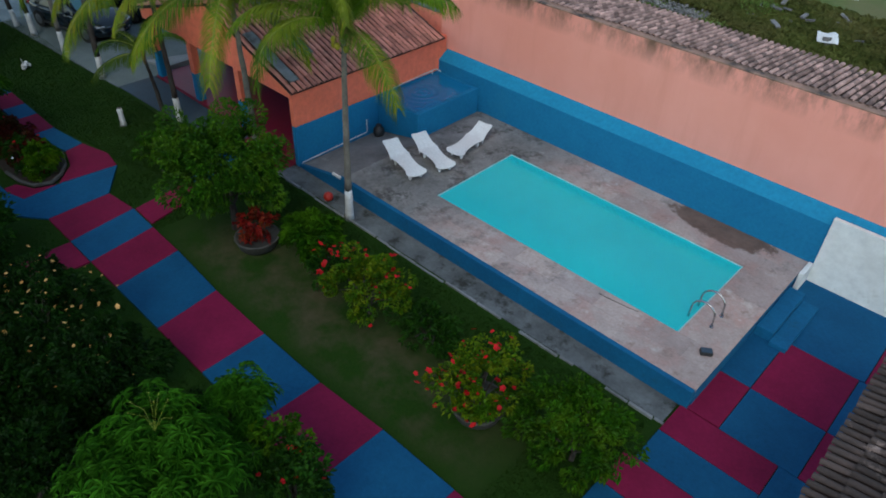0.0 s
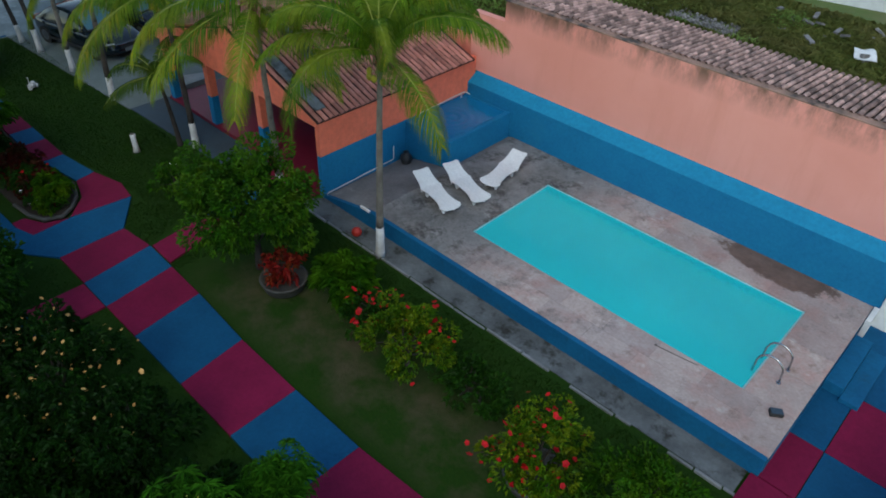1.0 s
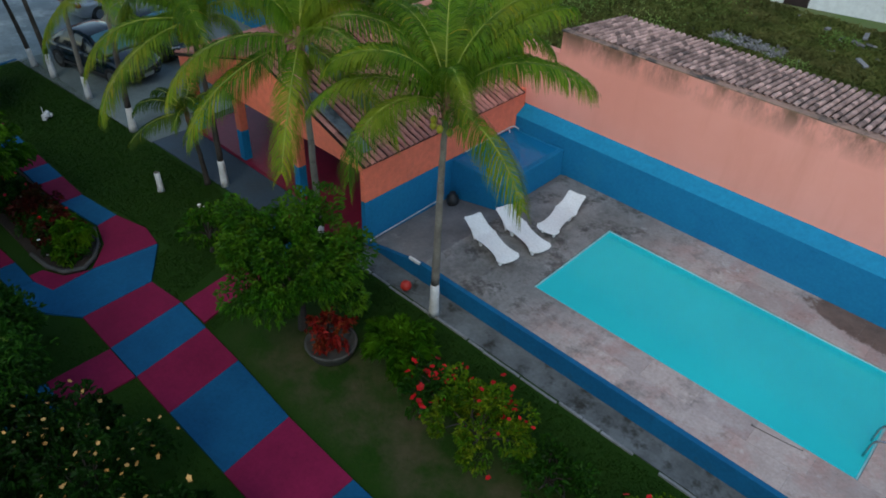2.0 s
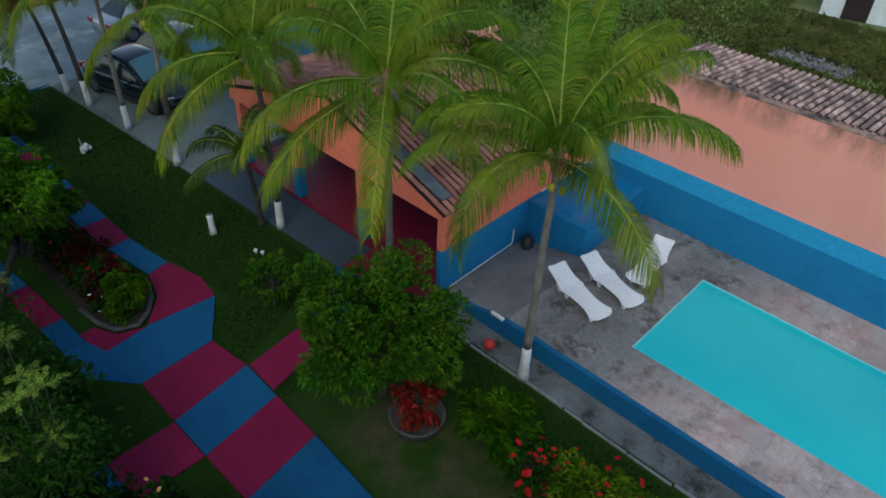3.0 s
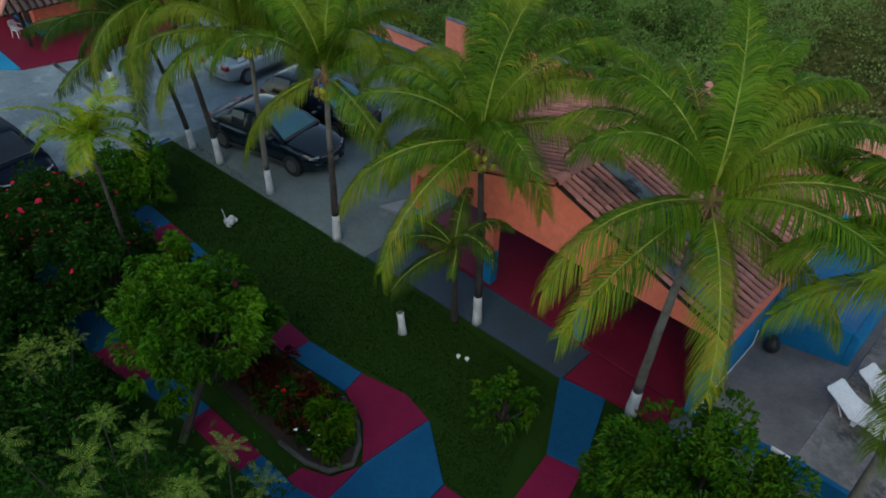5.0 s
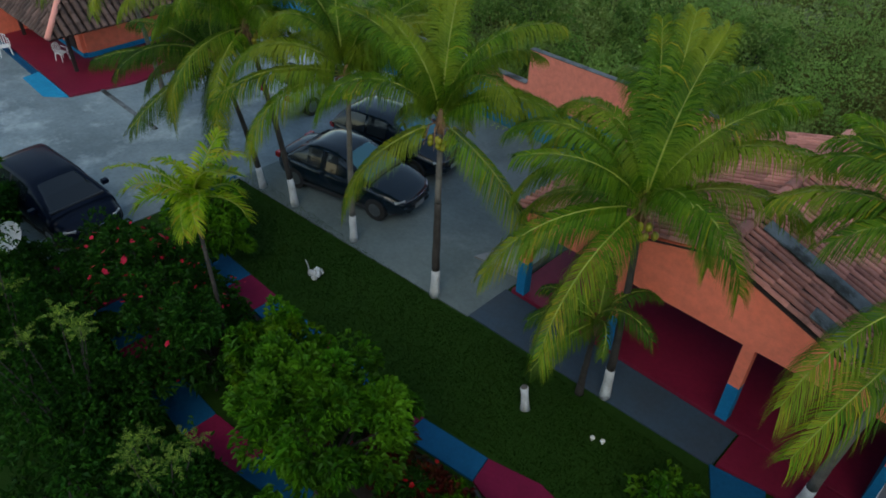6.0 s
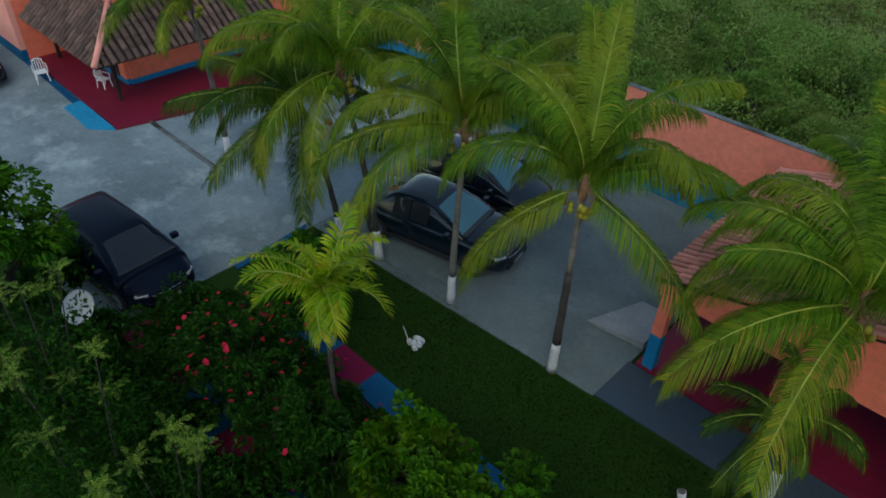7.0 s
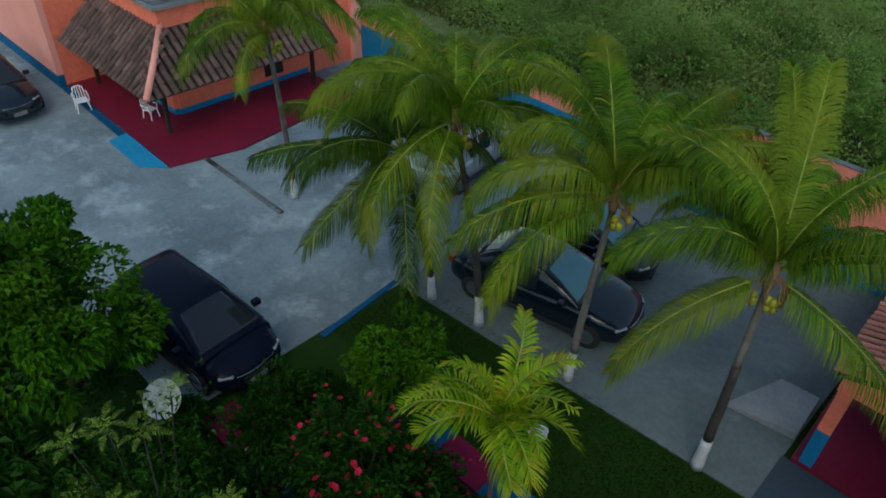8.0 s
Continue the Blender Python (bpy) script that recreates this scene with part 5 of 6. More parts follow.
def plastic_chair(at, turn):
    ob = thing("plastic_chair", at, "white stackable plastic armchair outside the hut", "chair", "chairs at the hut", turn=turn)
    ob.scale = (0.84, 0.84, 0.84)
    part("seat", boxed(-0.23, 0.23, -0.23, 0.23, 0.41, 0.44, bevel=0.012), PLASTIC, ob)
    for i, y in enumerate((-0.19, -0.095, 0, 0.095, 0.19)):
        b = bmesh.new()
        tube(b, [(-0.22, y, 0.44), (-0.27, y * 1.02, 0.66), (-0.31, y * 0.9, 0.84)], 0.02, 6)
        part("back_slat", b, PLASTIC, ob)
    b = bmesh.new()
    tube(b, [(-0.31, -0.2, 0.80), (-0.325, -0.1, 0.87), (-0.33, 0, 0.885), (-0.325, 0.1, 0.87), (-0.31, 0.2, 0.80)], 0.026, 6)
    part("top_rail", b, PLASTIC, ob)
    for s in (-1, 1):
        b = bmesh.new()
        tube(b, [(0.2, s * 0.25, 0.42), (0.18, s * 0.27, 0.64), (-0.26, s * 0.26, 0.66)], 0.024, 6)
        part("armrest", b, PLASTIC, ob)
        for x in (-0.2, 0.2):
            b = bmesh.new()
            tube(b, [(x, s * 0.2, 0.42), (x * 1.22, s * 0.25, 0.0)], [0.028, 0.02], 6)
            part("leg", b, PLASTIC, ob)
    return ob


chair = plastic_chair((-34.35, -4.8, 0.02), -12)
copy_thing(chair, pose(-32.3, -3.5, 0.10, 0, 0, 20) @ Matrix.Scale(0.84, 4))

# ---- cars ----


def car(at, turn, paint, label, length=4.4, width=1.76, height=1.45, hatch=False, screen=None, upright=False):
    """Saloon or hatchback, nose along +x, wheels on the ground."""
    ob = thing("car", (*at, 0.02), label, "car", "parked cars", turn=turn)
    L, W = length / 2, width / 2
    tail = 0.98 if hatch else 0.93
    keys = [(-L, 0.62, 0.42, tail - 0.22), (-L + 0.05, 0.78, 0.34, tail - 0.10), (-L + 0.16, 0.88, 0.28, tail - 0.03), (-L + 0.40, 0.95, 0.24, tail), (-L + 0.9, 1.0, 0.22, tail), (-0.3, 1.0, 0.22, 0.94), (0.75, 1.0, 0.22, 0.95), (1.25, 0.99, 0.22, 0.93), (L - 0.62, 0.96, 0.22, 0.865), (L - 0.30, 0.89, 0.25, 0.785), (L - 0.12, 0.77, 0.28, 0.71), (L - 0.03, 0.60, 0.33, 0.63), (L, 0.44, 0.40, 0.55)]
    stations = []
    for i in range(len(keys) - 1):
        p0, p1, p2, p3 = (keys[min(max(i + d, 0), len(keys) - 1)] for d in (-1, 0, 1, 2))
        for u in (0.0, 0.5):
            stations.append(tuple(0.5 * (2 * b + (c - a) * u + (2 * a - 5 * b + 4 * c - d) * u * u + (3 * b - a - 3 * c + d) * u ** 3) for a, b, c, d in zip(p0, p1, p2, p3)))
    stations.append(keys[-1])
    bm = bmesh.new()
    rings = []
    for x, w, z0, z1 in stations:
        h = [(0.0, z0), (0.86, z0), (0.96, z0 + 0.08), (1.0, z0 + 0.30 * (z1 - z0) + 0.04), (0.995, z1 - 0.22), (0.965, z1 - 0.12), (0.90, z1 - 0.055), (0.78, z1 - 0.02), (0.45, z1 + 0.008), (0.0, z1 + 0.022)]
        ring = [(y * w * W, z) for y, z in h] + [(-y * w * W, z) for y, z in h[-2:0:-1]]
        rings.append([bm.verts.new((x, y, z)) for y, z in ring])
    for a, b in zip(rings, rings[1:]):
        for k in range(len(a)):
            bm.faces.new((a[k], a[(k + 1) % len(a)], b[(k + 1) % len(a)], b[k]))
    bm.faces.new(rings[0][::-1])
    bm.faces.new(rings[-1])
    body = part("body", bm, paint, ob, smooth=True)
    # cabin: rounded sections along x; each window is a skin just proud of it
    xb0, xb1 = (-L + 0.12, 1.16) if hatch else (-L + 0.50, 1.08)
    xt0, xt1 = (-L + 0.62, 0.16) if hatch else (-L + 1.22, 0.10)
    if upright:
        xb0, xt0 = -L + 0.05, -L + 0.20
    zb, zt = 0.90, height
    wb, wt = W * 0.93, W * 0.70
    xs = [xb0, xb0 + (xt0 - xb0) * 0.5, xt0, xt0 + 0.25, (xt0 + xt1) / 2, xt1 - 0.25, xt1, xt1 + (xb1 - xt1) * 0.5, xb1]
    zs = [zb + 0.02, zb + (zt - zb) * 0.60, zt - 0.045, zt - 0.012, zt, zt - 0.012, zt - 0.05, zb + (zt - zb) * 0.56, zb + 0.02]
    sections = []
    for x, z in zip(xs, zs):
        f = (z - zb) / (zt - zb)
        ww = wb + (wt - wb) * f
        half = [(wb, zb), (wb + (ww - wb) * 0.5, zb + (z - zb) * 0.5), (ww, z - 0.05 * f), (ww * 0.86, z - 0.008 * f), (ww * 0.45, z + 0.012 * f), (0.0, z + 0.018 * f)]
        sections.append([Vector((x, y, h)) for y, h in half] + [Vector((x, -y, h)) for y, h in half[-2::-1]])
    bm = bmesh.new()
    rings = [[bm.verts.new(p) for p in ring] for ring in sections]
    for a, b in zip(rings, rings[1:]):
        for k in range(10):
            bm.faces.new((a[k], a[k + 1], b[k + 1], b[k]))
    bmesh.ops.remove_doubles(bm, verts=list(bm.verts), dist=0.0005)
    part("cabin", bm, paint, ob, smooth=True)

    def pane(i0, i1, k0, k1, name, mat, trim=0.10):
        """The sections i0 to i1, strips k0 to k1, drawn in a little and pushed outward."""
        pts = [[sections[i][k] for k in range(k0, k1 + 1)] for i in range(i0, i1 + 1)]
        mid = sum((p for row in pts for p in row), Vector()) / (len(pts) * len(pts[0]))
        out = (mid - Vector((mid.x * 0.6, 0, 0.75))).normalized()
        w = bmesh.new()
        grid = [[w.verts.new(p + (mid - p) * trim + out * 0.022) for p in row] for row in pts]
        for ra, rb in zip(grid, grid[1:]):
            for k in range(len(ra) - 1):
                w.faces.new((ra[k], ra[k + 1], rb[k + 1], rb[k]))
        ext = bmesh.ops.extrude_face_region(w, geom=list(w.faces))
        for v in ext["geom"]:
            if isinstance(v, bmesh.types.BMVert):
                v.co -= out * 0.03
        return part(name, w, mat, ob)

    pane(6, 8, 2, 8, "windscreen", screen or CAR_GLASS, 0.17)
    pane(0, 2, 2, 8, "rear_window", CAR_GLASS, 0.12)
    for k0, k1 in ((0, 2), (8, 10)):
        pane(2, 4, k0, k1, "side_window", CAR_GLASS, 0.12)
        pane(4, 6, k0, k1, "side_window", CAR_GLASS, 0.12)
    for s in (-1, 1):
        m = part("mirror", boxed(0.66, 0.80, s * W - 0.02 if s > 0 else -W - 0.16, W + 0.16 if s > 0 else -W + 0.02, 0.93, 1.06, bevel=0.03), paint, ob)
        b = boxed(-0.05, 0.05, -0.15, 0.15, -0.035, 0.035, bevel=0.028)
        b.transform(pose(L - 0.185, s * W * 0.69, 0.655, 0, 14, s * 36))
        part("headlight", b, LAMP_CLEAR, ob, "clear headlight", smooth=True)
        part("tail_light", boxed(-L - 0.005, -L + 0.16, s * W * 0.70 - 0.15, s * W * 0.70 + 0.15, 0.70, 0.86, bevel=0.03), LAMP_RED, ob, "red tail light")
        part("sill", boxed(-1.1, 1.1, s * W - 0.03, s * W + 0.015, 0.24, 0.34, bevel=0.02), BLACK_PLASTIC, ob)
        for x in (-L + 0.80, L - 0.82):
            b = bmesh.new()
            tube(b, [(x, s * (W - 0.20), 0.32), (x, s * (W + 0.012), 0.32)], 0.32, 22)
            wheel = part("wheel", b, RUBBER, ob, "black tyre on an alloy rim")
            b = bmesh.new()
            tube(b, [(x, s * (W - 0.05), 0.32), (x, s * (W + 0.022), 0.32)], [0.21, 0.19], 16)
            part("rim", b, ALLOY, wheel)
    part("grille", boxed(L - 0.07, L + 0.012, -0.34, 0.34, 0.44, 0.56, bevel=0.015), BLACK_PLASTIC, ob)
    b = bmesh.new()
    tube(b, [(L - 0.085, -0.50, 0.640), (L - 0.035, -0.38, 0.625), (L - 0.004, -0.2, 0.612), (L + 0.006, 0, 0.608), (L - 0.004, 0.2, 0.612), (L - 0.035, 0.38, 0.625), (L - 0.085, 0.50, 0.640)], 0.010, 6)
    part("grille_trim", b, CHROME, ob, "chrome trim bar", smooth=True)
    part("bumper", boxed(L - 0.14, L + 0.02, -W * 0.56, W * 0.56, 0.29, 0.43, bevel=0.05), paint, ob)
    part("plate", boxed(L + 0.02, L + 0.036, -0.2, 0.2, 0.33, 0.45), KERB, ob, "plain pale plate")
    part("cowl", boxed(1.0, 1.14, -W * 0.80, W * 0.80, 0.93, 0.985, bevel=0.02), BLACK_PLASTIC, ob)
    part("wiper", boxed(0.92, 0.95, -0.5, 0.25, 1.005, 1.02), BLACK_PLASTIC, ob)
    return ob


car((-18.2, -1.15), 12, CAR_BLACK, "glossy black saloon parked under the palms", screen=SCREEN_GLASS)
car((-18.75, 1.02), 12, CAR_BLACK, "glossy black hatchback parked beside the saloon", 4.0, 1.72, 1.48, hatch=True, screen=SCREEN_GLASS)
car((-23.6, 1.95), 97, CAR_SILVER, "silver saloon with red tail lights in the yard", 4.3, 1.72, 1.45)
car((-22.36, -7.53), 5, CAR_NAVY, "dark navy hatchback half hidden under the trees", 3.75, 1.74, 1.40, hatch=True, upright=True)
car((-36.8, -6.65), 2, CAR_BLACK, "black car parked beside the coral wall", 4.4, 1.8, 1.5, hatch=True)

dish = thing("satellite_dish", (-20.42, -9.18, 0.35), "white satellite dish on a pole among the plants", "satellite dish", turn=-60)
b = bmesh.new()
tube(b, [(0, 0, -0.35), (0, 0, 0.85)], 0.03, 8)
part("pole", b, KERB, dish)
b = bmesh.new()
lathe(b, [(0.02, 0.0), (0.15, 0.014), (0.26, 0.045), (0.34, 0.09), (0.352, 0.09), (0.27, 0.03), (0.15, -0.004), (0.02, -0.02)], 24)
b.transform(pose(0.04, 0, 0.95, 0, 42, 0))
part("reflector", b, PLASTIC, dish, smooth=True)
b = bmesh.new()
tube(b, [(0.2, 0, 0.62), (0.62, 0, 0.98)], 0.012, 6)
part("feed_arm", b, KERB, dish)
b = bmesh.new()
tube(b, [(-19.36, -8.55, 0.12), (-19.36, -7.95, 0.35)], 0.018, 6)
solid("stick", b, LIME, "pale leaning stick beside the path", "stick", kind="")

# ---- planting ----


def branches(rng, centre, tips, thick, foot=(0, 0)):
    bm = bmesh.new()
    c = Vector(centre)
    tube(bm, [(*foot, -0.03), (0.02 + foot[0] * 0.5, 0.01 + foot[1] * 0.5, c.z * 0.3), (0, 0, c.z * 0.55)], [thick * 1.25, thick, thick * 0.8], 7)
    for t in tips:
        t = c + Vector(t) * 0.85
        k = Vector((rng.uniform(-0.1, 0.1), rng.uniform(-0.1, 0.1), 0))
        a = Vector((0, 0, c.z * rng.uniform(0.35, 0.55)))
        tube(bm, [a, a.lerp(t, 0.5) + k + Vector((0, 0, 0.08)), t], [thick * 0.55, thick * 0.35, thick * 0.12], 5)
    return bm


def shrub(name, at, centre_z, radii, count, size, leaf, label, category, seed, flowers=None, flower_count=0, flower_size=0.09, narrow=0.45, clumps=26, spread=0.30, thick=0.05, pot=False, up=0.5, group="", foot=(0, 0)):
    rng = np.random.default_rng(seed)
    ob = thing(name, (*at, 0), label, category, group)
    pts, out, cl = crown_points(count, radii, rng, clumps, spread)
    pts = pts + np.array([0, 0, centre_z])
    keep = pts[:, 2] > 0.06
    pts, out = pts[keep], out[keep]
    part("crown", leaves("crown", pts, out, size, leaf, rng, narrow, up=up), leaf, ob)
    part("branchwork", branches(rng, (0, 0, centre_z), cl[:14], thick, foot), BARK_DARK, ob, "dark thin branches")
    if pot:
        b = bmesh.new()
        lathe(b, [(0.36, 0.0), (0.46, 0.05), (0.53, 0.26), (0.55, 0.30), (0.50, 0.31), (0.46, 0.25), (0.05, 0.24)], 22)
        part("planter", b, CLAY_POT, ob, "round grey cement planter", smooth=True)
    if flowers:
        q = rng.integers(0, len(pts), flower_count)
        c, verts, faces = pts[q] * 1.0 + out[q] * 0.10 + np.array([0, 0, 0.05]), [], []
        for p in c:
            s = flower_size * rng.uniform(0.7, 1.3)
            t0 = rng.uniform(0, 6.28)
            tilt = rng.normal(0, 0.45, 2)
            k = len(verts)
            verts.append(tuple(p))
            for j in range(10):
                a = t0 + j * 0.628
                rad = s * (1.0 if j % 2 else 0.72)
                x, y = math.cos(a) * rad, math.sin(a) * rad
                verts.append((p[0] + x, p[1] + y, p[2] + s * 0.25 + x * tilt[0] + y * tilt[1]))
            faces += [(k, k + 1 + j, k + 1 + (j + 1) % 10) for j in range(10)]
        part("blossoms", raw_mesh("blossoms", verts, faces, flowers), flowers, ob, "bright open blossoms")
    return ob


def palmate_bush(name, at, centre_z, radii, count, size, leaf, label, seed):
    """A bush whose leaves are stars of narrow drooping fingers."""
    rng = np.random.default_rng(seed)
    ob = thing(name, (*at, 0), label, "bush")
    pts, out, cl = crown_points(count, radii, rng, 40, 0.26)
    pts = pts + np.array([0, 0, centre_z])
    k = 8
    c = np.repeat(pts, k, 0)
    n = len(c)
    ang = np.tile(np.arange(k) * 2 * math.pi / k, len(pts)) + np.repeat(rng.uniform(0, 6.28, len(pts)), k) + rng.normal(0, 0.1, n)
    nor = out + np.array([0, 0, 0.9]) + rng.normal(0, 0.25, out.shape)
    nor = np.repeat(nor / np.linalg.norm(nor, axis=1)[:, None], k, 0)
    u = np.cross(nor, np.array([0.3, 1.0, 0.1]))
    u /= np.linalg.norm(u, axis=1)[:, None]
    v = np.cross(nor, u)
    d = u * np.cos(ang)[:, None] + v * np.sin(ang)[:, None]
    side = np.cross(nor, d)
    s = (size * np.repeat(rng.uniform(0.7, 1.25, len(pts)), k) * rng.uniform(0.8, 1.1, n))[:, None]
    mid, tip = c + d * s * 0.55 + nor * s * 0.05, c + d * s - np.array([0, 0, 1.0]) * s * 0.30
    verts = np.stack([c, mid + side * s * 0.085, tip, mid - side * s * 0.085], 1).reshape(-1, 3)
    i = np.arange(n) * 4
    faces = np.concatenate([np.stack([i, i + 1, i + 2], 1), np.stack([i, i + 2, i + 3], 1)])
    part("crown", raw_mesh("crown", verts.tolist(), faces.tolist(), leaf), leaf, ob)
    part("branchwork", branches(rng, (0, 0, centre_z), cl[:16], 0.05), BARK_DARK, ob, "dark thin branches")
    return ob


shrub("citrus_tree", (-2.95, -4.25), 1.8, (1.48, 1.38, 1.5), 13500, 0.125, LEAF_MID, "round-headed citrus tree with dense mid-green leaves", "tree", 41, clumps=48, spread=0.27, thick=0.09)
shrub("croton", (-1.98, -4.25), 0.60, (0.50, 0.50, 0.46), 430, 0.17, CROTON, "red and yellow croton in a round cement planter", "shrub", 42, pot=True, thick=0.03)
shrub("fern_palm", (-0.65, -3.6), 0.7, (0.75, 0.75, 0.6), 2200, 0.24, LEAF_BRIGHT, "fine-leaved green clump beside the gutter", "shrub", 43, narrow=0.12, thick=0.03)
shrub("hibiscus", (1.7, -3.9), 0.72, (1.02, 1.0, 0.78), 5000, 0.105, LEAF_LIME, "lime-leaved shrub with red and orange blossoms", "shrub", 44, BLOOM_RED, 46, 0.05, clumps=34, spread=0.25)
shrub("ixora", (0.4, -3.8), 0.6, (0.5, 0.6, 0.55), 900, 0.12, LEAF_DARK, "dark shrub with dull red flower heads", "shrub", 45, BLOOM_RED, 40, 0.055)
shrub("hibiscus", (5.2, -4.25), 0.85, (0.98, 0.98, 0.86), 4200, 0.105, LEAF_LIME, "potted hibiscus with many bright red blossoms", "shrub", 46, BLOOM_RED, 70, 0.055, clumps=34, spread=0.24, pot=True)
shrub("garden_shrub", (7.1, -3.85), 0.62, (1.15, 0.95, 0.68), 5200, 0.12, LEAF_MID, "plain green shrub at the end of the lawn", "shrub", 47, clumps=38, spread=0.27)
shrub("garden_shrub", (3.1, -3.6), 0.35, (0.9, 0.7, 0.4), 1500, 0.13, LEAF_DARK, "low dark shrub on the lawn", "shrub", 48)
shrub("garden_shrub", (-6.6, -4.2), 0.72, (0.62, 0.6, 0.6), 620, 0.15, LEAF_MID, "loose leggy shrub on the lawn", "shrub", 49)
cassava = palmate_bush("cassava_bush", (3.85, -9.55), 2.35, (1.35, 1.15, 0.85), 760, 0.22, CASSAVA, "tall bush with bright finger-shaped leaves", 50)
b = bmesh.new()
for tip in ((-0.25, 0.25, 3.42), (0.1, 0.35, 3.5), (0.2, 0.05, 3.38), (-0.1, -0.1, 3.45), (-0.32, 0.02, 3.36), (0.26, 0.28, 3.34), (0.02, 0.2, 3.52), (-0.16, 0.34, 3.4)):
    tube(b, [(0.0, 0.1, 3.0), (tip[0] * 0.5, 0.1 + tip[1] * 0.4, 3.28), tip], [0.0028, 0.0024, 0.0018], 4)
    bmesh.ops.create_icosphere(b, subdivisions=1, radius=0.010, matrix=Matrix.Translation(tip))
part("seed_twig", b, RACHIS, cassava, "pale yellowish twig with seed heads")
palmate_bush("cassava_bush", (3.3, -8.0), 1.75, (0.62, 0.58, 0.6), 420, 0.16, CASSAVA, "smaller bush with fine finger-shaped leaves", 64)
shrub("garden_shrub", (4.2, -7.95), 1.35, (0.55, 0.5, 0.75), 1500, 0.11, LEAF, "small fine-leaved shrub overhanging the path", "shrub", 63, BLOOM_RED, 6, 0.04, thick=0.03)
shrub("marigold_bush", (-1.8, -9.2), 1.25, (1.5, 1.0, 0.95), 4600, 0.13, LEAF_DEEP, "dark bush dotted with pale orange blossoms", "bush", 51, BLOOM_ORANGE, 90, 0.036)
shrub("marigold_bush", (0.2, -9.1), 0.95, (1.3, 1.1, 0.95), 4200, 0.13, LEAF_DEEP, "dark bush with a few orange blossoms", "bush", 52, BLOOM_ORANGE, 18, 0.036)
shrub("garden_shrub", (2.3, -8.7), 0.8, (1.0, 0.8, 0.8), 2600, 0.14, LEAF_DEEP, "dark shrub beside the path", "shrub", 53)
shrub("garden_shrub", (4.95, -8.2), 1.25, (0.95, 0.75, 0.95), 3200, 0.12, LEAF_DARK, "dark shrub with a few red blossoms", "shrub", 54, BLOOM_RED, 16, 0.045)
shrub("island_shrub", (-8.9, -6.5), 0.45, (0.55, 0.42, 0.38), 900, 0.20, LEAF, "spreading green plant in the bed", "shrub", 55, narrow=0.25)
shrub("island_shrub", (-10.0, -6.7), 0.38, (0.7, 0.5, 0.32), 900, 0.14, LEAF_DARK, "dark low plant with reddish blossoms", "shrub", 56, BLOOM_RED, 6, 0.05)
shrub("white_lily", (-8.8, -7.1), 0.26, (0.24, 0.16, 0.2), 120, 0.16, LEAF_DARK, "low dark plant with a few white blossoms", "plant", 68, PLASTIC, 5, 0.035, narrow=0.25, thick=0.012)
shrub("croton", (-9.5, -6.5), 0.42, (0.7, 0.5, 0.36), 620, 0.17, CROTON_DARK, "dark red croton in the bed", "shrub", 65, thick=0.02)
shrub("croton", (-10.7, -6.6), 0.5, (0.75, 0.5, 0.42), 700, 0.17, CROTON_DARK, "dark red croton beside green plants", "shrub", 66, thick=0.02)
shrub("island_shrub", (-8.45, -6.75), 0.3, (0.42, 0.36, 0.28), 300, 0.16, LEAF, "low yellow-green plant at the bed kerb", "shrub", 67, narrow=0.3, thick=0.02)
for i, (x, y, z, rx, red) in enumerate(((-11.6, -6.9, 0.5, 0.75, 8), (-12.9, -6.7, 0.55, 0.8, 0), (-14.2, -6.75, 0.6, 0.8, 14), (-15.4, -7.0, 0.8, 0.8, 20), (-16.6, -6.7, 0.7, 0.85, 16), (-17.5, -6.9, 0.55, 0.7, 6))):
    shrub("bed_shrub", (x, y), z, (rx, 0.55, z * 0.85), 1500, 0.14, LEAF_DARK, "dark low shrub with red blossoms in the long bed" if red else "dark low shrub in the long bed", "shrub", 120 + i, BLOOM_PINK if red else None, red, 0.04, thick=0.025, group="shrubs in the long bed")
shrub("bed_shrub", (-14.45, -7.85), 1.35, (0.75, 0.6, 1.2), 2600, 0.14, LEAF_DARK, "tall dark shrub round the areca stem", "shrub", 132, thick=0.03, group="shrubs in the long bed")
shrub("red_hibiscus", (-15.3, -8.25), 1.35, (0.85, 0.75, 0.95), 2200, 0.13, LEAF_DARK, "tall dark shrub with scattered red blossoms", "shrub", 131, BLOOM_PINK, 18, 0.045)
shrub("garden_tree", (-10.75, -7.75), 2.4, (1.68, 1.42, 1.05), 9000, 0.155, LEAF_BRIGHT, "round-headed garden tree with glossy leaves", "tree", 57, clumps=85, spread=0.19, thick=0.08, foot=(0.1, -0.85))
shrub("garden_tree", (-13.0, -7.0), 1.5, (1.2, 0.9, 0.9), 3600, 0.17, LEAF, "low garden tree with dark glossy leaves", "tree", 62, clumps=34, spread=0.27, thick=0.06)
shrub("red_hibiscus", (-16.85, -7.8), 1.65, (1.25, 1.15, 1.1), 2800, 0.14, LEAF_DARK, "dark shrub covered in red blossoms", "shrub", 58, BLOOM_PINK, 60, 0.05)
shrub("garden_shrub", (-18.45, -5.5), 0.95, (1.2, 1.0, 0.9), 4200, 0.15, LEAF_BRIGHT, "dense bright green shrub at the lawn corner", "shrub", 59, clumps=34)
shrub("garden_shrub", (-18.95, -7.9), 0.9, (0.8, 0.85, 0.85), 2600, 0.14, LEAF_DARK, "dark shrub before the navy hatchback", "shrub", 69, clumps=30)
shrub("mango_tree", (-21.4, -10.45), 3.4, (2.0, 1.6, 1.6), 14000, 0.16, LEAF_BRIGHT, "broad leafy mango tree beside the yard", "tree", 60, clumps=50, spread=0.25, thick=0.12)
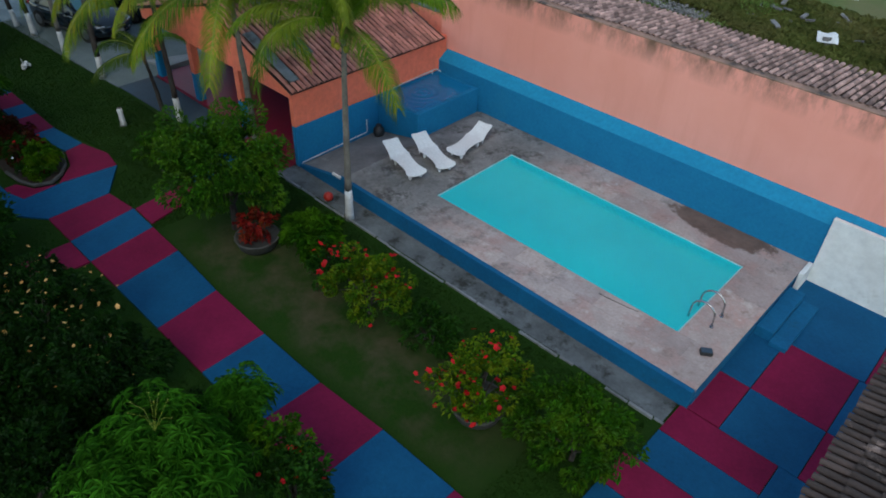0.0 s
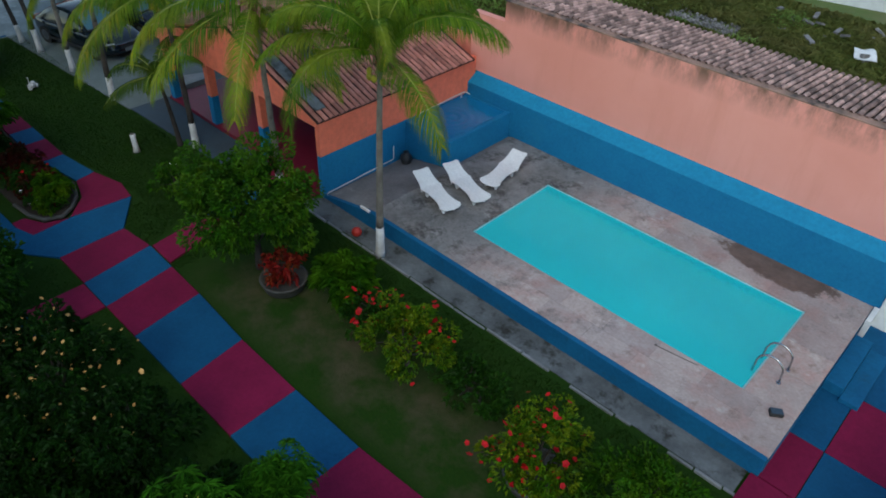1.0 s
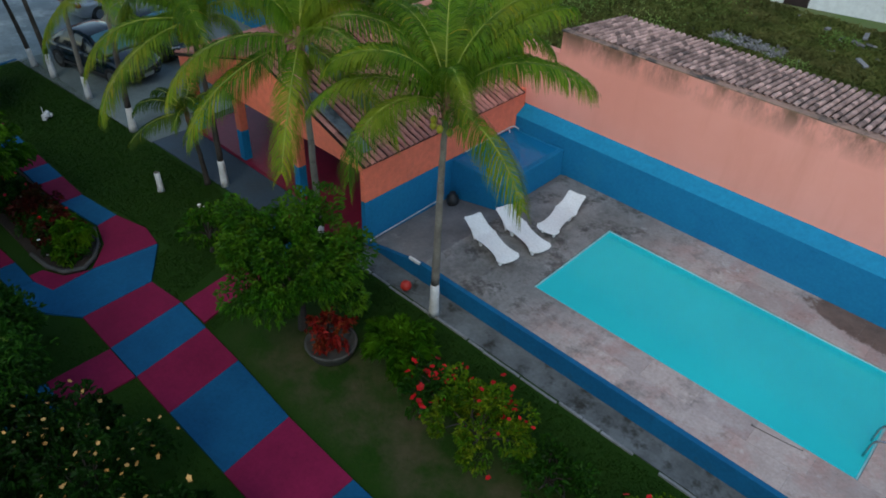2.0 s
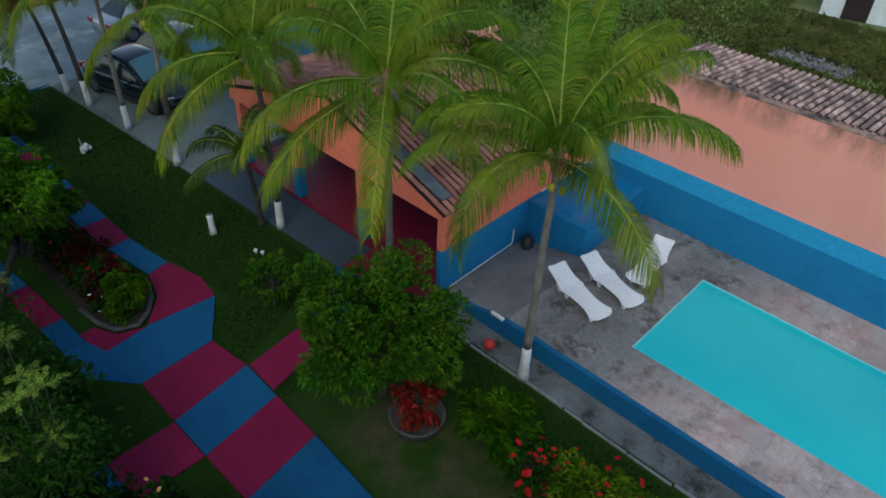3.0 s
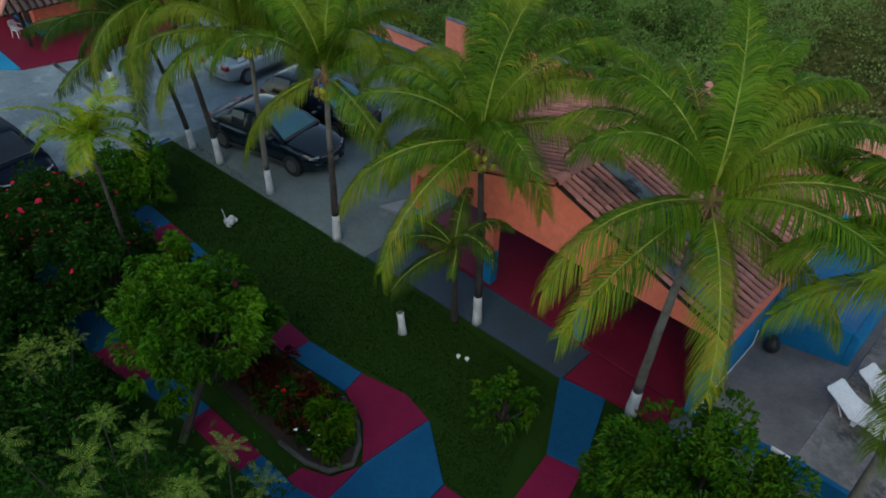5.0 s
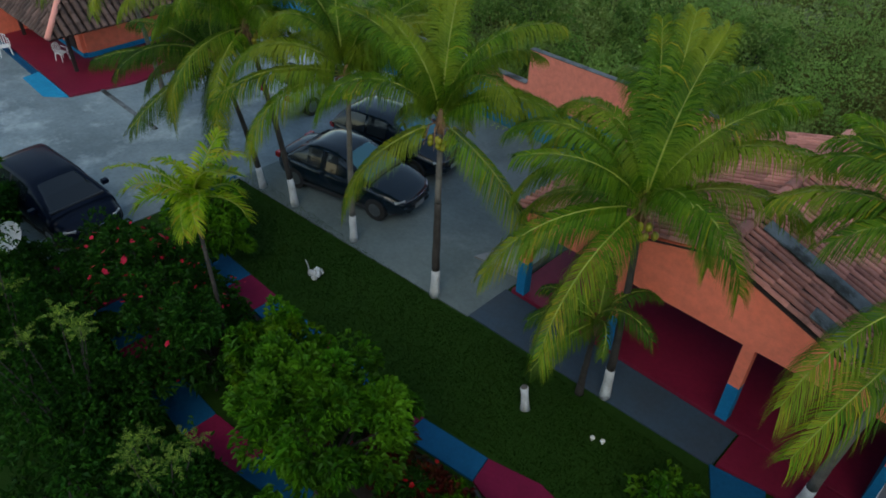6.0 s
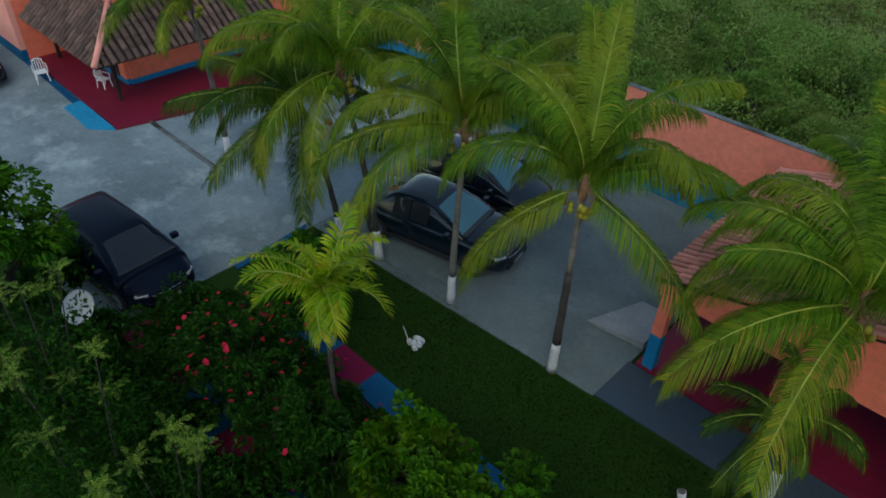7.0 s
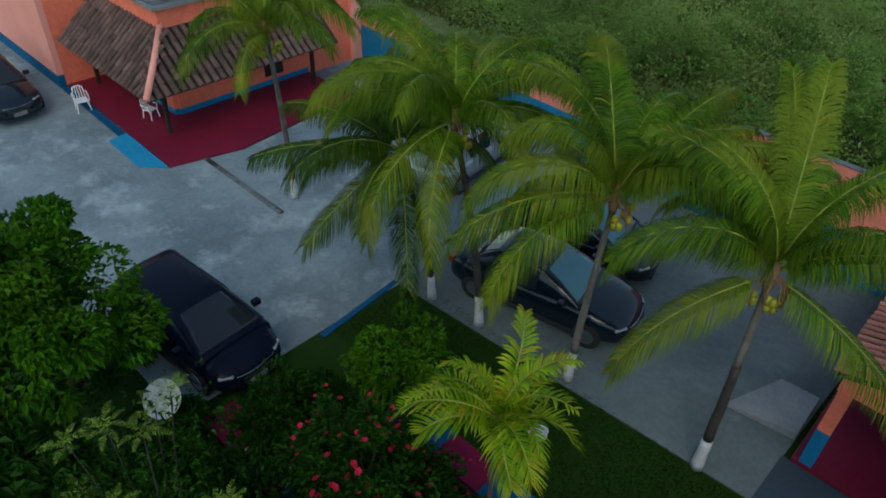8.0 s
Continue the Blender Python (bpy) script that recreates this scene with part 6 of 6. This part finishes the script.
shrub("garden_tree", (-19.6, -12.4), 2.3, (1.9, 1.6, 1.5), 5000, 0.2, LEAF_DARK, "dark leafy garden tree among bushes", "tree", 61, clumps=40, thick=0.1)
# Shade is in the leaf colour; last two bushes added to darken the ground.
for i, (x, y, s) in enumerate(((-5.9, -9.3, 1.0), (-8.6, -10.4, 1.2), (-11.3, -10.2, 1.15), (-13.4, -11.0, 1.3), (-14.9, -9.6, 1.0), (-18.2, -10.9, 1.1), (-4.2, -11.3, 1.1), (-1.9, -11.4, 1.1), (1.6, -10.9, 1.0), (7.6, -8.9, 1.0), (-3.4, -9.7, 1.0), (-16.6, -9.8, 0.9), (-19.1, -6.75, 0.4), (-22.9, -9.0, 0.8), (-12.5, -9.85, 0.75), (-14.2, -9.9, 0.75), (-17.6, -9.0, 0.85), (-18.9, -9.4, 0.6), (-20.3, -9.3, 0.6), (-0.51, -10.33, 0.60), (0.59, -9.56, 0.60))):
    shrub("hedge_bush", (x, y), 0.85 * s, (1.5 * s, 1.1 * s, 0.95 * s), 3200, 0.15, LEAF_DEEP if x > -5 else LEAF_DARK, "dense garden bush, shade put into its leaf colour", "bush", 70 + i, group="dark garden bushes")
for i, (x, y, s) in enumerate(((-19.3, 8.3, 1.0), (-22.0, 11.6, 1.2), (-17.4, 13.4, 1.15), (-15.2, 10.6, 1.0), (-12.4, 9.4, 0.9), (-24.6, 9.0, 1.1), (-20.4, 15.6, 1.2), (-14.0, 14.8, 1.0))):
    shrub("wild_bush", (x, y), 1.0 * s, (1.7 * s, 1.4 * s, 1.1 * s), 2600, 0.17, WILD, "untended green bush in the rank field", "bush", 150 + i, clumps=30, spread=0.3, group="wild bushes in the field")


def feather_plant(name, at, stems, height, reach, label, seed, leaf_mat, count=8, blade=0.32, group=""):
    """Slender stems, each with a rosette of feather leaves."""
    r = random.Random(seed)
    ob = thing(name, (*at, 0), label, "plant", group)
    blade_me, rib_me = frond_meshes(blade, 42, -30, leaf_mat, seed, count=11, leaf=blade * 0.25, hang=0.2, width=0.014, vee=0.1)
    filler = []
    for i in range(stems):
        a, d = r.uniform(0, 6.28), reach * math.sqrt(r.random())
        top = Vector((math.cos(a) * d, math.sin(a) * d, height * r.uniform(0.65, 1.1)))
        b = bmesh.new()
        tube(b, [(top.x * 0.2, top.y * 0.2, 0), (top.x * 0.55, top.y * 0.55, top.z * 0.55), tuple(top)], [0.018, 0.014, 0.008], 5)
        stem = part("stem", b, BARK_DARK, ob)
        filler.append(top)
        for k in range(count):
            f = part("leaf", blade_me, None, stem)
            f.matrix_basis = Matrix.Translation(top) @ pose(0, 0, 0, r.uniform(-20, 20), r.uniform(-25, 15), 360 / count * k + r.uniform(-12, 12)) @ Matrix.Scale(r.uniform(0.75, 1.15), 4)
    rng = np.random.default_rng(seed)
    c = np.array([tuple(t) for t in filler])[rng.integers(0, len(filler), 2400)]
    q = rng.normal(0, 1, (2400, 3)) * np.array([0.26, 0.26, 0.6])
    c = c + q - np.array([0, 0, 1.25])
    q, c = q[c[:, 2] > 0.1], c[c[:, 2] > 0.1]
    # Shade below the rosettes is put into these leaves' colour.
    part("lower_leaves", leaves("lower_leaves", c, q, 0.12, LEAF_DARK, rng, 0.35), LEAF_DARK, ob, "darker leaves lower on the stems")
    return ob


for i, (x, y, n, h, reach) in enumerate(((-4.4, -9.6, 7, 3.6, 0.8), (-6.5, -9.8, 9, 3.9, 1.1), (-8.2, -10.3, 8, 3.9, 1.0), (-5.6, -10.5, 6, 4.0, 0.8), (-12.3, -9.9, 6, 2.6, 0.9), (-14.6, -10.2, 7, 3.0, 1.0), (-17.7, -10.6, 9, 4.3, 0.9), (-20.3, -11.2, 5, 3.4, 0.7), (-15.9, -10.7, 4, 3.6, 0.8))):
    feather_plant("feathery_sapling", (x, y), n, h, reach, "slender sapling with pale rosettes of feathery leaves", 90 + i, LEAF_PALE, group="feathery saplings")

areca = thing("areca_palm", (-14.75, -7.3, 0), "yellow-green areca palm with a slim ringed stem", "palm tree")
b = bmesh.new()
tube(b, [(0, 0, 0), (0.03, 0.02, 1.9), (0.0, 0.0, 3.85)], [0.055, 0.04, 0.036], 10)
part("trunk", b, BARK_DARK, areca, smooth=True)
b = bmesh.new()
tube(b, [(0, 0, 3.8), (0, 0, 4.25)], [0.06, 0.045], 10)
part("crownshaft", b, RACHIS, areca, "smooth pale green crownshaft", smooth=True)
ra = random.Random(17)
for i in range(14):
    up = i < 6
    blade, rib = frond_meshes(ra.uniform(1.0, 1.5), ra.uniform(60, 82) if up else ra.uniform(15, 50), ra.uniform(-40, 0) if up else ra.uniform(-85, -55), ARECA, 210 + i, count=ra.randint(24, 34), leaf=ra.uniform(0.40, 0.52), hang=ra.uniform(0.25, 0.6), width=0.042, vee=0.45, aged=PALM_DRY, age=0.3, rib_r=0.018)
    f = part("frond", blade, None, areca)
    f.matrix_basis = Matrix.Translation((0, 0, 4.22)) @ pose(0, 0, 0, 0, 0, i * 137.5 + ra.uniform(-25, 25)) @ pose(0, 0, 0, ra.uniform(-25, 25), 0, 0)
    part("midrib", rib, None, f)

# ---- lawn blades and the rank field ----
rng = np.random.default_rng(5)
n = 75000
x = rng.uniform(-20.8, 7.7, n)
y = rng.uniform(-5.75, -2.1, n)
bare = (x > -4.2) & (x < 6.4) & (y < -3.3)
onpath = (x < -11.0) & (y < -5.33) | (x >= -11.0) & (x < -7.4) & (y < -4.88 - np.maximum(-8.5 - x, 0) * 0.18) | (np.abs(x + 5.3) < 1.0) & (y < -2.1) & (np.abs(x + 5.0 + (y + 5.7) * 0.42) < 0.5) | (x < -6.6) & (x > -12.4) & (y > -2.65) | (x < -12.4) & (y > -2.76)
ok = ~(bare | onpath)
c = np.stack([x, y, np.full(n, 0.02)], 1)[ok]
x, y = rng.uniform(-20.5, 9.0, 40000), rng.uniform(-11.5, -7.5, 40000)
path_row = (x < -6.4) & (y > -8.6) | (x > -5.2) & (x < -4.1) & (y > -10.2)
c = np.concatenate([c, np.stack([x, y, np.full(40000, 0.02)], 1)[~path_row]])
tagged(new("lawn_grass", leaves("lawn_grass", c, np.tile([0, 0, 0.8], (len(c), 1)), 0.06, GRASS, rng, 0.16, 0.1)), "short dark green lawn grass", "grass", "", "stuff")

def clear_of_buildings(px, py):
    heap = (np.abs(px + 3.4) < 1.6) & (np.abs(py - 18.9) < 0.8)
    house_site = (px > -7) & (px < 4) & (py > 24.6) & (py < 34)
    lean_to = (px > -4.4) & (py < 8.2)
    hut_site = (px > -37) & (px < -28.5) & (py < 10)
    return ~(heap | house_site | lean_to | hut_site)


cover = np.stack([rng.uniform(-17.7, -8.3, 5200), rng.uniform(-7.2, -6.25, 5200), rng.uniform(0.12, 0.34, 5200)], 1)
cover = cover[(cover[:, 0] < -9.2) | (np.abs(cover[:, 1] + 6.72) < (-cover[:, 0] - 8.0) * 0.42)]
for name, mat, cut, words in (("bed_cover", LEAF_DARK, slice(0, None, 2), "low dark green ground cover in the long bed"), ("red_bed_cover", CROTON_DARK, slice(1, None, 2), "low dark red ground cover in the long bed")):
    pp = cover[cut]
    tagged(new(name, leaves(name, pp, np.tile([0, 0, 0.5], (len(pp), 1)), 0.15, mat, rng, 0.4)), words, "ground cover", "", "stuff")

n_c = 3000
cx, cy = rng.uniform(-75, 30, n_c), 5.6 + rng.gamma(1.5, 12, n_c)
hgt = rng.uniform(0.25, 1.0, n_c) ** 1.6 * np.where(cx < -4, 2.0, 0.8)
keep = clear_of_buildings(cx, cy) & ~((cx > -10) & (cy < 27) & (rng.random(n_c) < 0.88))
cx, cy, hgt = cx[keep], cy[keep], hgt[keep]
per = 300
w = np.repeat(np.arange(len(cx)), per)
q = rng.normal(0, 1, (len(w), 3))
q /= np.linalg.norm(q, axis=1)[:, None]
q[:, 2] = np.abs(q[:, 2])
pp = np.stack([cx[w], cy[w], np.zeros(len(w))], 1) + q * (hgt[w] * rng.uniform(0.6, 1.1, len(w)))[:, None] * np.array([1.5, 1.5, 1.0])
tagged(new("field_scrub", leaves("field_scrub", pp, q * np.array([0.55, 0.55, 0.2]) + np.array([0, 0, 0.55]), 0.13, SCRUB, rng, 0.55, 0.15, 0.0)), "rank green scrub covering the field behind the walls", "scrub", "", "stuff")
n_g = 80000
gx, gy = rng.uniform(-45, 22, n_g), 5.4 + rng.gamma(1.6, 9, n_g)
gx[:40000], gy[:40000] = rng.uniform(-13, 12, 40000), rng.uniform(7.8, 28, 40000)
keep = clear_of_buildings(gx, gy)
gx, gy = gx[keep], gy[keep]
c = np.stack([gx, gy, np.full(len(gx), 0.2)], 1)
tagged(new("rank_grass", leaves("rank_grass", c, np.tile([0, 0, 0.75], (len(c), 1)), 0.55, RANK, rng, 0.09, 0.25)), "tall olive grass between the scrub", "grass", "", "stuff")
